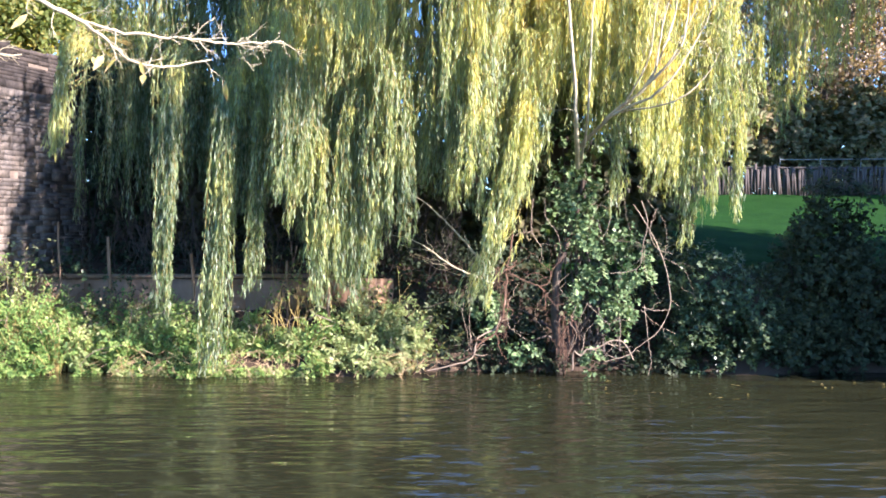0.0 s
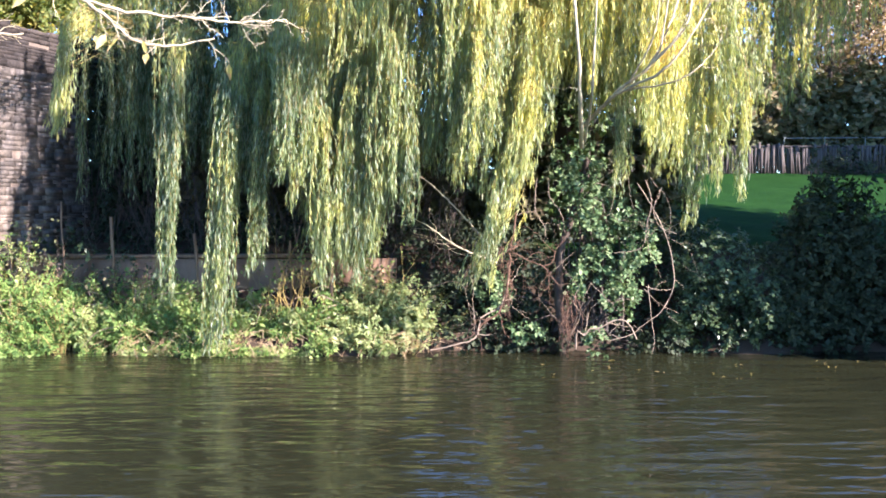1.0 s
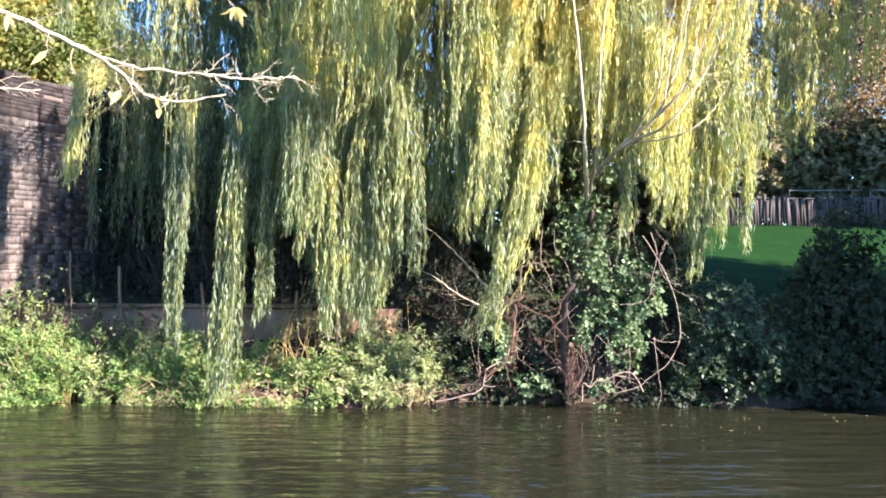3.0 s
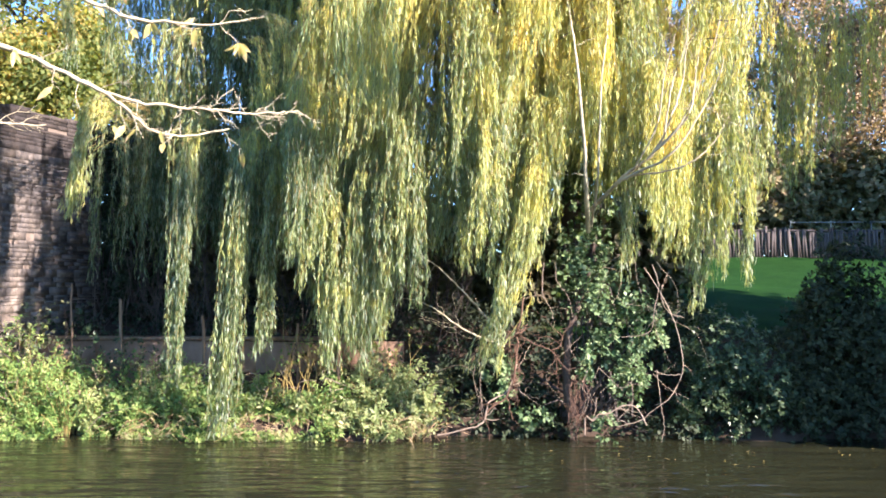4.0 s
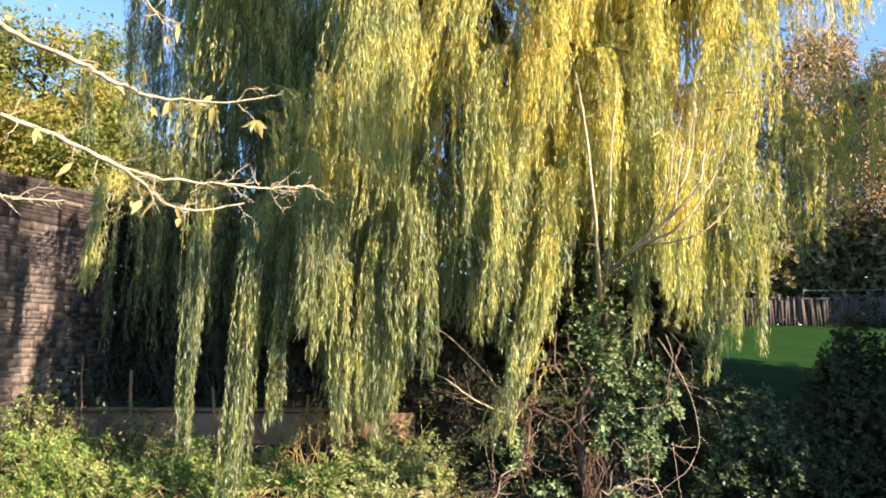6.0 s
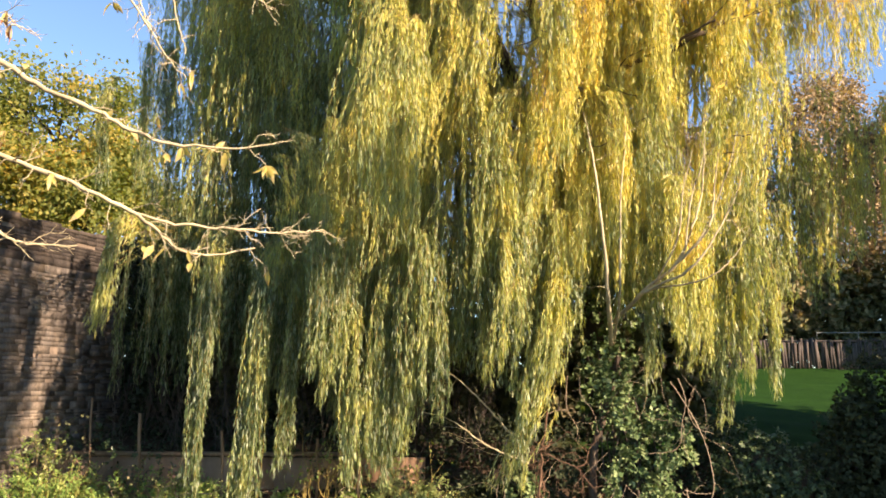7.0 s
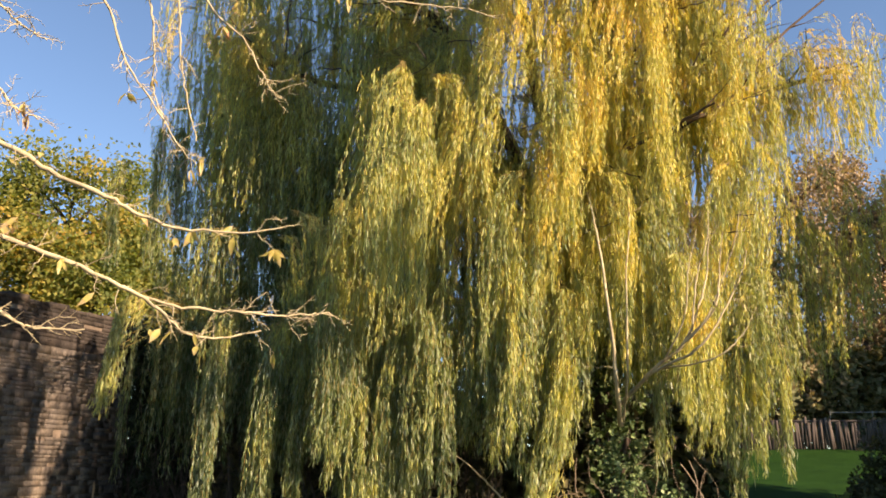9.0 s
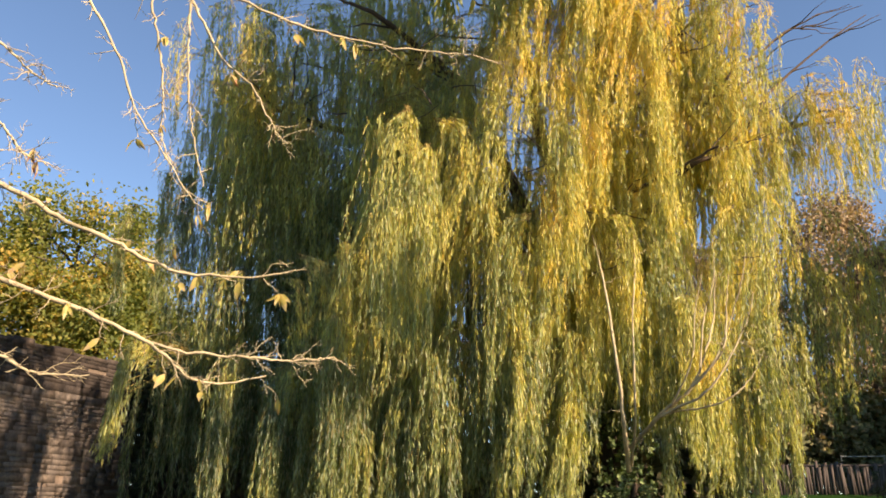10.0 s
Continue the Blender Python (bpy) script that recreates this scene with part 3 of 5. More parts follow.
    for k in range(50):
        x = -2.3 + 6.6 * ((k * 0.618034) % 1)
        z = 4.6 + 7.4 * ((k * 0.37) % 1)
        z = min(z, profile(CROWN_TOP, x))
        tuft(inner, rng, x, 13.2 + rng.normal() * 0.25 + 0.6 * max(0, min(1, (0.8 - x) / 2)) * (z > 6), max(profile(FRONT_LOW, x) + 1.1, z - rng.uniform(2.5, 4.0)), z, 0.26, 22, 0.05, leaf=0.15, wide=0.034, joints=6)
    for x, z in ((0.05, 6.2), (0.35, 5.6), (0.6, 6.4), (2.1, 6.6), (2.5, 6.0), (3.6, 6.2)):
        tuft(inner, rng, x, 13.6, max(profile(FRONT_LOW, x) + 0.9, z - 3.0), z, 0.2, 22, 0.044, leaf=0.14, wide=0.034, joints=6)
    mid = np.random.default_rng(140)
    # a bulge of the crown's top, added above the view to shade the flank
    for k in range(8):
        x, z = 0.7 + 2.4 * ((k * 0.618034) % 1), 12.0 + 2.6 * ((k * 0.37) % 1)
        tuft(inner, mid, x, 10.3 + mid.normal() * 0.2, max(10.9, z - 2.2), z, 0.3, 14, 0.1, leaf=0.3, wide=0.1, joints=4)
    # the crown above, out to its top; out of view, filled in coarsely for its shadow
    for k in range(44):
        x = -0.8 + 4.0 * ((k * 0.618034) % 1)
        z = 14.0 + 4.0 * ((k * 0.37) % 1) - 0.12 * (x - 1) ** 2 - 1.1 * max(0, x - 1.6)
        tuft(inner, rng, x, 12.9 + rng.normal() * 0.6, z - 3.0, z, 0.4, 18, 0.1, leaf=0.3, wide=0.1, joints=4)
    for k in range(16):
        tuft(inner, rng, 1.6 + 1.8 * ((k * 0.618034) % 1), 13.9 + 0.8 * ((k * 0.77) % 1), 5.2 + 1.2 * ((k * 0.37) % 1), 8.8, 0.2, 16, 0.055, leaf=0.15, wide=0.036, joints=6)
    for k in range(12):
        tuft(inner, rng, 1.2 + 2.2 * ((k * 0.618034) % 1), 14.4 + 0.6 * ((k * 0.77) % 1), 3.5 + 0.5 * ((k * 0.37) % 1), 6.4, 0.16, 18, 0.05, leaf=0.14, wide=0.034, joints=6)
    for x, z in ((-3.9, 6.6), (-3.5, 6.1), (-3.15, 6.7), (-2.8, 6.2)):
        tuft(inner, rng, x, 16.2, z - 2.8, z, 0.2, 22, 0.05, leaf=0.17, wide=0.042, joints=6)
    # dense foliage behind the shaded side
    for k in range(34):
        x = -5.4 + 4.9 * ((k * 0.618034) % 1)
        z = 5.0 + 8.5 * ((k * 0.37) % 1)
        tuft(inner, rng, x, 16.3 + rng.normal() * 0.3, max(3.2, z - rng.uniform(2.6, 4.2)), z, 0.24, 22, 0.06, leaf=0.18, wide=0.04, joints=6)
    # the shaded flank: a deep curtain of fine strands
    for k in range(96):
        x = -5.2 + 4.4 * ((k * 0.618034) % 1)
        z = min(profile(LEFT_TOP, x), 4.6 + 9 * k / 96)
        low = max(2.3 + (profile(LEFT_LOW, x / 1.14) - 2.3) * 1.14 + rng.uniform(0.1, 0.7), z - rng.uniform(2.2, 4.2))
        spray(rng, x, 14.9 + rng.normal() * 0.4, low, z, 0.15, 19, 0.037, -0.015, 0.11, wide=0.022, joints=6)
    for k in range(40):
        x = -4.6 + 3.7 * ((k * 0.618034) % 1)
        z = 6.6 + 6.2 * ((k * 0.37) % 1)
        spray(rng, x, 13.9 + 0.5 * ((k * 0.77) % 1), z - rng.uniform(1.8, 3.0), z, 0.2, 18, 0.032, -0.02, wide=0.019, joints=7, fan=(0.3, 0.4))
    # ragged edge against the sky
    for k in range(28):
        z = 4.8 + 8.2 * k / 28
        x = -5.75 - 0.35 * max(0, min(1, (z - 7) / 2)) + 0.8 * ((k * 0.618034) % 1)
        spray(rng, x, 15.0 + rng.normal() * 0.3, max(2.9, z - rng.uniform(1.8, 3.4)), z, 0.09, 8, 0.03, -0.015, joints=7)
    # tails of the shaded flank
    for x, y, low, top, w, n in ((-6.0, 14.2, 2.05, 5.0, 0.05, 9), (-5.65, 14.4, 2.4, 5.2, 0.07, 11), (-5.3, 14.5, 3.0, 5.6, 0.1, 18), (-5.1, 14.6, 2.6, 5.4, 0.09, 18), (-4.6, 14.6, 2.9, 5.4, 0.12, 20), (-4.1, 14.6, 2.8, 5.4, 0.12, 20),
                                 (-3.6, 14.5, 2.6, 5.0, 0.1, 18), (-3.2, 14.4, 2.3, 5.0, 0.12, 20), (-2.6, 14.2, 2.3, 5.0, 0.12, 20), (-2.2, 14.0, 1.9, 4.8, 0.12, 20), (-1.9, 13.4, 1.6, 4.4, 0.12, 20)):
        spray(rng, x, y, low, top, w, n, 0.022, -0.04, 0.11, fan=(0.2, 0.3), wide=0.017)
    # a spray that arches out of the front, with a few long loose strands beside it
    spray(rng, -1.15, 10.95, 4.4, 8.15, 0.19, 40, 0.019, -0.05, 0.1, fan=(0.05, 0.15))
    spray(rng, -0.85, 11.1, 4.2, 7.7, 0.15, 26, 0.02, -0.05, 0.12, fan=(0.1, 0.3))
    for x, low, top, lean in ((-1.6, 5.15, 8.05, -0.17), (-1.52, 6.2, 8.1, -0.08), (-1.4, 4.9, 7.6, -0.13)):
        spray(rng, x, 10.9, low, top, 0.02, 2, 0.028, lean, 0.13, fan=(0.05, 0.1), wide=0.02)
    # the edge of the front, where it thins out towards the shaded flank
    edge = np.random.default_rng(142)
    for x, low, top in ((-2.7, 3.5, 6.0), (-2.4, 3.1, 6.4), (-2.1, 3.4, 6.6)):
        spray(edge, x, 12.2 + edge.normal() * 0.1, low, top, 0.1, 16, 0.02, -0.03, fan=(0.2, 0.5))
    # a short bare bough in the front
    g = Geo()
    tube(g, wiggle(rng, (2.3, 12.6, 7.3), (3.51, 11.75, 7.68), 10, 0.05), 0.035, 0.02, 6, 0, rng, 0.05)
    tube(g, wiggle(rng, (2.9, 12.1, 7.5), (2.6, 11.7, 8.1), 7, 0.08), 0.012, 0.005, 4)
    tube(g, wiggle(rng, (3.4, 11.8, 7.64), (3.9, 11.8, 8.2), 7, 0.08), 0.012, 0.004, 4)
    under(part("limb", g, M_BARK, None, smooth=True), WILLOW)
    # the back of the crown
    for k in range(34):
        x = -1.4 + 6.0 * ((k * 0.618034) % 1)
        z = min(profile(CROWN_TOP, x), 6 + 6 * ((k * 0.37) % 1))
        tuft(inner, rng, x, rng.uniform(14.2, 16.8), max(3.2, z - 3.6), z, 0.34, 20, 0.06, wide=0.036, joints=6)
    # sunny flank, further back
    for k in range(32):
        x = 4.6 + 3.1 * ((k * 0.618034) % 1)
        low = float(np.interp(x, [4.6, 6.0, 6.6, 7.0, 7.6, 9.0], [3.0, 3.7, 4.3, 4.7, 5.2, 6.0]))
        z = min(profile([(4.6, 9.6), (6.5, 8.6), (7.2, 8.0), (8.0, 7.4), (9.0, 7.2)], x), low + 1.6 + 4.6 * ((k * 0.37) % 1))
        tuft(inner, rng, x, 15.7 + rng.normal() * 0.5, max(low, z - rng.uniform(2, 4)), z, 0.14, 10, 0.034, wide=0.02, fan=(0.1, 0.3), joints=6)
    for k in range(11):
        x = 4.15 + 1.3 * ((k * 0.618034) % 1)
        low = profile([(4.1, 2.4), (4.7, 3.0), (5.7, 4.0)], x)
        z = low + 1.8 + 3.4 * ((k * 0.37) % 1)
        spray(rng, x, 14.2 + 0.9 * ((k * 0.77) % 1), max(low, z - rng.uniform(1.6, 3.0)), z, 0.13, 13, 0.028, -0.03, wide=0.019)
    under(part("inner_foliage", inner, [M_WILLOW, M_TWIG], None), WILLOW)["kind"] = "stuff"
    # long sunlit ropes that hang apart over the bank
    for x, y, low, top, w, n, lean in ((-5.42, 12.4, 3.2, 5.3, 0.032, 30, -0.13), (-3.8, 11.9, 0.78, 4.9, 0.075, 28, -0.04), (-3.85, 12.1, 2.2, 5.0, 0.1, 16, -0.02), (-2.92, 11.8, 0.08, 4.9, 0.085, 36, -0.08), (-3.0, 12.1, 1.9, 4.9, 0.12, 18, -0.04),
                                       (-2.58, 12.0, 1.2, 4.7, 0.06, 22, -0.04), (-2.5, 12.3, 2.4, 4.9, 0.1, 16, -0.03)):
        spray(rng, x, y, low, top, w, n, 0.0165, lean, 0.1, fan=(0.08, 2.0), wide=0.016, stray=0.006)
    spray(rng, -6.72, 14.5, 5.85, 8.1, 0.05, 22, 0.022, 0.02, fan=(0.1, 0.3))
    spray(rng, -6.0, 14.5, 5.7, 8.8, 0.07, 24, 0.022, 0.02, fan=(0.1, 0.3))
    spray(rng, -5.65, 14.6, 5.6, 8.8, 0.07, 20, 0.022, 0.02, fan=(0.1, 0.3))
    spray(rng, -4.7, 14.6, 5.2, 8.6, 0.09, 24, 0.022, 0.0, fan=(0.1, 0.3))


build_willow()


# ---- left: stone wall, low wall, posts ----
def build_stone_wall():
    rng = np.random.default_rng(5)
    a, b = np.array((-7.57, 11.72, 0)), np.array((-6.5, 15.5, 0))
    along = unit(b - a)
    out = np.array((along[1], -along[0], 0))
    axes = np.stack([along, out, (0, 0, 1)])
    length = float(np.linalg.norm(b - a))
    wall = thing("stone_wall", (-7.0, 13.6, 0.4), "tall old coursed stone wall with weathered patchy brown blocks", "wall", kind="structure")
    core = Geo()
    box(core, (0, -0.7, 0.2), (length, -0.012, 3.73), 0, axes=axes, origin=a)
    box(core, (0.001, -0.7, 3.735), (length - 0.001, -0.045, 5.06), 0, axes=axes, origin=a)
    under(part("core", core, M_MORTAR, None), wall)
    z = 0.3
    rest, upper, nearest = Geo(), Geo(), []
    while z < 5.0:
        h = rng.choice((0.05, 0.065, 0.08, 0.13)) * rng.uniform(0.9, 1.1)
        s = -rng.uniform(0, 0.3)
        while s < length:
            w = rng.uniform(0.12, 0.6)
            lo, hi = max(s, 0), min(s + w - 0.003, length)
            if hi - lo > 0.05:
                back = 0.03 if z > 3.73 else 0.0
                g = Geo()
                box(g, (lo, -0.1, z), (hi, -back - (0.02 if rng.random() < 0.03 else 0.0) + rng.normal() * 0.0015, z + h - 0.0015), 0, 0.0014, rng, axes, a)
                if lo > 0.5 and z > 1.6 and len(nearest) < 300:
                    nearest.append((g, z))
                else:
                    (upper if z > 4.3 else rest).add(g.v[0], g.f[0])
            s += w
        z += h
    for g, z in nearest:
        under(part("block", g, M_DARKSTONE if z > 4.3 else M_STONE, None), wall)
    under(part("blocks", rest, M_STONE, None), wall)["kind"] = "stuff"
    under(part("blocks", upper, M_DARKSTONE, None), wall)["kind"] = "stuff"
    for k in range(9):
        g = Geo()
        s = k * length / 9
        box(g, (s, -0.72, 5.0), (s + length / 9 - 0.015, -0.02, 5.0 + rng.uniform(0.05, 0.12)), 0, 0.009, rng, axes, a)
        under(part("coping_stone", g, M_DARKSTONE, None), wall)


def build_bank_fixtures():
    rng = np.random.default_rng(8)
    low = thing("low_wall", (-4.3, 13.65, 0.4), "low weathered concrete retaining wall behind the bank", "wall", kind="structure")
    x = -7.0
    while x < -1.4:
        g = Geo()
        w = rng.uniform(1.1, 1.5)
        box(g, (x, 13.6, 0.2), (x + w - 0.015, 13.72, 1.3 + rng.normal() * 0.01), 0, 0.006, rng)
        under(part("panel", g, M_CONC, None), low)
        x += w
    rail = Geo()
    box(rail, (-7.0, 13.56, 1.31), (-1.5, 13.74, 1.37), 0, 0.006, rng)
    under(part("top_board", rail, M_WOOD, None, "weathered wooden top board"), low)
    for x, y, top, r, lean in ((-5.99, 13.2, 2.22, 0.018, 0.0), (-5.2, 13.2, 1.98, 0.03, 0.02), (-3.9, 13.2, 1.72, 0.028, 0.03), (-2.45, 13.3, 1.6, 0.024, 0.0), (-1.75, 12.9, 1.35, 0.035, -0.02)):
        g = Geo()
        base = float(ground_height(np.array(x), np.array(y))) - 0.1
        tube(g, wiggle(rng, (x, y, base), (x - lean, y, top), 6, 0.02), r, r * 0.85, 7)
        tagged(part("fence_post", g, M_WOOD, None), "thin weathered wooden post standing in the bank", "post", "old posts on the bank")


build_stone_wall()
build_bank_fixtures()


# ---- vegetation on the bank ----
def herb(rng, g, x, y, height, spread, leaf, per):
    """One plant: stems that lean out from the root, each with leaves up its length."""
    z = float(ground_height(np.array(x), np.array(y)))
    pts = []
    for k in range(rng.integers(6, 11)):
        tip = np.array((x + rng.normal() * spread, y - abs(rng.normal()) * spread * 0.6 + 0.05, z + height * rng.uniform(0.55, 1.0)))
        line = smooth_line([(x, y, z - 0.05), ((x + tip[0]) / 2, (y + tip[1]) / 2, z + (tip[2] - z) * 0.65), tip], 7)
        tube(g, line, 0.006, 0.003, 3, 1)
        pts.append(line[2:])
    c = np.concatenate(pts)
    axes = rng.normal(size=c.shape) * 0.45 + (0.25, -0.55, 0.75)
    c = c + rng.normal(size=c.shape) * 0.03
    rosettes(g, rng, c, axes, per, leaf, leaf * 0.3, 0.35)


def build_bank_herbs():
    rng = np.random.default_rng(21)
    for k in range(235):
        x = -8.0 + 7.9 * ((k * 0.618034) % 1) if k < 170 else rng.uniform(-7.0, -3.0)
        y = 12.08 + 1.25 * rng.random() ** 1.6
        tall = np.interp(x, [-8, -6.6, -5.6, -4.5, -3.0, -1.9, -0.6, 0], [1.05, 1.0, 0.95, 0.72, 0.5, 0.45, 0.8, 0.4])
        hgt = tall * rng.uniform(0.3, 1.15) * (0.55 if y < 12.35 else 1)
        g = Geo()
        pale = x > -1.6 or rng.random() < 0.1
        herb(rng, g, x, y, hgt, rng.uniform(0.13, 0.28), rng.uniform(0.05, 0.1), 9)
        label = "pale sunlit bramble sprawling over the water's edge" if pale else "bright green sunlit nettle clump on the river bank"
        tagged(part("bramble" if pale else "nettle_clump", g, [M_BRAMBLE if pale else M_HERB, M_TWIG], None), label, "plant", "bank herbs", "stuff")
    # leafy, twiggy shrubs against the low wall
    for x, h, n in ((-6.7, 1.2, 9), (-6.2, 1.1, 8), (-5.4, 0.9, 7), (-4.6, 0.7, 5), (-2.7, 0.9, 9), (-2.3, 1.1, 9), (-1.9, 1.0, 9), (-1.4, 0.8, 7), (-0.9, 0.9, 6)):
        t = thing("twiggy_shrub", (x, 13.1, float(ground_height(np.array(x), np.array(13.1)))), "brown twiggy shrub with sparse leaves beside the low wall", "shrub", "twiggy shrubs")
        g, tips = Geo(), []
        for k in range(n):
            grow(g, rng, np.array(t.location) + (rng.normal() * 0.12, 0, -0.03), (rng.normal() * 0.3, -0.15, 1), h * rng.uniform(0.35, 0.7), 0.009, 2, tips, 0.45, 0, 0.3, 2, 4)
        under(part("branchwork", g, M_TWIG if x > -3 else M_DARKTWIG, None), t)
        c = Geo()
        leaf_cloud(c, rng, np.array(tips)[::2], 3 if x < -3 else 1, 0.05, 0.06, 0.04, 0.2)
        under(part("foliage", c, M_HERB if x > -3 else M_HEDGE, None), t)
    g = Geo()
    for k in range(110):
        a = np.array((rng.uniform(-7.6, -0.2), 12.3 + 0.8 * rng.random(), rng.uniform(0.35, 0.95)))
        b = a + (rng.normal() * 0.25, -rng.uniform(0.05, 0.3), -rng.uniform(0.0, 0.35))
        tube(g, smooth_line([a, (a + b) / 2 + (rng.normal() * 0.06, -0.04, rng.uniform(0.02, 0.14)), b], 7), 0.006, 0.002, 4)
    tagged(part("dead_stalk_litter", g, M_VINE, None), "dry brown stalks lying among the bank plants", "stalks", kind="stuff")
    g = Geo()
    n = 420
    x = rng.uniform(-7.5, 0.0, n)
    x = np.where(rng.random(n) < 0.95, rng.choice([-6.9, -4.3, -3.9, -2.85, -2.6, -0.9, -0.5], n) + rng.normal(size=n) * 0.4, x)
    y = 12.0 + rng.normal(size=n) * 0.1 + 0.12
    p = np.stack([x, y, rng.uniform(0.1, 0.4, n)], -1)
    d = np.stack([rng.normal(size=n) * 0.9, -rng.uniform(0.0, 0.5, n), -rng.uniform(0.15, 0.8, n)], -1)
    leaves(g, p, d, rng.normal(size=(n, 3)) + (0, -1, 0.5), rng.uniform(0.1, 0.38, n), 0.007, 0.2, 0, 0.3)
    tagged(part("dry_grass", g, M_STRAW, None), "dry straw-coloured grass and roots trailing into the water", "grass", kind="stuff")


build_bank_herbs()


def ivy_bush(name, label, rng, blobs, base, clumps, per, leaf=0.07, mat=None, sig=0.09, category="shrub", stem=0.03, slim=0.8):
    b = thing(name, base, label, category)
    g = Geo()
    cs = []
    tot = sum(r[0] * r[2] for c, r in blobs)
    for c, r in blobs:
        cs.append(shell(rng, c, r, int(clumps * r[0] * r[2] / tot)))
    c = np.concatenate(cs)
    keep = c[:, 2] > 0.03
    c = c[keep]
    out = np.concatenate([(q - np.asarray(b[0])) / np.asarray(b[1]) for q, b in zip(cs, blobs)])[keep]
    k = max(1, per // 8)
    c8 = np.repeat(c, k, 0) + rng.normal(size=(len(c) * k, 3)) * sig
    rosettes(g, rng, c8, np.repeat(out, k, 0) + rng.normal(size=c8.shape) * 0.35 + (0.1, -0.2, 0.35), 8, leaf, leaf * slim)
    under(part("foliage", g, mat or M_IVY, None), b)
    s = Geo()
    for q in c[::7]:
        a = np.array(base) + rng.normal(size=3) * (0.25, 0.1, 0)
        tube(s, smooth_line([a, (a + q) / 2 + rng.normal(size=3) * 0.12 + (0, 0.1, 0.1), q], 6), stem * rng.uniform(0.4, 1), 0.004, 5)
    under(part("branchwork", s, M_DARKTWIG, None), b)
    return b


def build_bushes():
    rng = np.random.default_rng(31)
    g = Geo()
    n = 1500
    x, y = rng.uniform(-7, 4.5, n), rng.uniform(12.4, 17.5, n)
    keep = ~((x < -1.2) & (y < 13.9))
    x, y = x[keep], y[keep]
    c = np.stack([x, y, ground_height(x, y) + rng.uniform(0, 0.25, len(x))], -1)
    leaf_cloud(g, rng, c, 14, 0.12, 0.09, 0.07, 0.2)
    tagged(part("ground_ivy", g, M_DARK, None), "ivy and leaf litter coloured dark for the shade on the bank", "ivy", kind="stuff")
    ivy_bush("ivy_trunk_cover", "dark green ivy climbing an old riverside trunk", rng,
             [((1.95, 12.4, 2.55), (0.27, 0.25, 0.5)), ((2.45, 12.3, 2.15), (0.36, 0.3, 0.36)), ((2.05, 12.3, 1.95), (0.28, 0.25, 0.3)), ((2.72, 12.15, 1.6), (0.26, 0.25, 0.3)), ((1.95, 12.2, 1.25), (0.12, 0.14, 0.35)),
              ((2.6, 12.1, 1.08), (0.32, 0.25, 0.28)), ((2.25, 12.2, 1.4), (0.25, 0.2, 0.3)), ((2.4, 12.1, 0.78), (0.24, 0.18, 0.2)), ((2.15, 12.0, 0.3), (0.13, 0.1, 0.2)), ((1.2, 12.3, 0.34), (0.24, 0.14, 0.15)), ((0.75, 12.7, 0.8), (0.25, 0.2, 0.4))],
             (2.0, 12.5, 0.3), 215, 40, 0.065, sig=0.062, category="ivy", slim=0.7)
    ivy_bush("trunk_ivy", "dark ivy wrapped round the willow trunk", rng,
             [((2.3, 15.25, 2.4), (0.5, 0.3, 0.8)), ((2.2, 15.2, 3.6), (0.45, 0.3, 0.8)), ((2.0, 15.2, 4.7), (0.4, 0.3, 0.6))], (2.3, 15.3, 1.4), 150, 32, 0.09, category="ivy")
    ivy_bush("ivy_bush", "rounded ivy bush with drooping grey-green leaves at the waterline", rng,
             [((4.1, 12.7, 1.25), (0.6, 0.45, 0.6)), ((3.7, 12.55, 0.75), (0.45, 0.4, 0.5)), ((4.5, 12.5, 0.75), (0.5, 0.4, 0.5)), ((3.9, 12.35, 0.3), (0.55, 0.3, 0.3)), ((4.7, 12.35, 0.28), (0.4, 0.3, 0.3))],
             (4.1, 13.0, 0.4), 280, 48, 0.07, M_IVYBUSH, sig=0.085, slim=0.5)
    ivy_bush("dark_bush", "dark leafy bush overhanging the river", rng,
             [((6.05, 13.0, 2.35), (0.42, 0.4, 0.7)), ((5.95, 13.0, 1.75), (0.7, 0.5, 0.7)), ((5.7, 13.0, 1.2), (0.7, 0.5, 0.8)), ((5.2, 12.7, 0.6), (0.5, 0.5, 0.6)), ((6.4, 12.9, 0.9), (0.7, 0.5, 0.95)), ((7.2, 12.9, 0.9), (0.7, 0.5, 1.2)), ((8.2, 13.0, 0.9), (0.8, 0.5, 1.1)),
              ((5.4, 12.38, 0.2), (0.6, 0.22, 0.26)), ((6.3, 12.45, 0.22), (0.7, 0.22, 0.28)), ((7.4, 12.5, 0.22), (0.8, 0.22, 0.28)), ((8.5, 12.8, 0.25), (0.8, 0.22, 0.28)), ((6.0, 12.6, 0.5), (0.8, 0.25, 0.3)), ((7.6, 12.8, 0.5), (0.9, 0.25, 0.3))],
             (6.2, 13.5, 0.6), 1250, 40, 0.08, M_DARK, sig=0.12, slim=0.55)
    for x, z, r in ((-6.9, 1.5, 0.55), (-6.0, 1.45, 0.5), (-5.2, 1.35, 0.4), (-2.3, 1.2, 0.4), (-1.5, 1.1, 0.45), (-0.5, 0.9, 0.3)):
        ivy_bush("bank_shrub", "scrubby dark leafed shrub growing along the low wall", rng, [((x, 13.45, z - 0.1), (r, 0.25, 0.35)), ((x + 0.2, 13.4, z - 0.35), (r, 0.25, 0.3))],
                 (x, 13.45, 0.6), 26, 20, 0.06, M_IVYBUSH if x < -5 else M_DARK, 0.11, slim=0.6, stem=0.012)
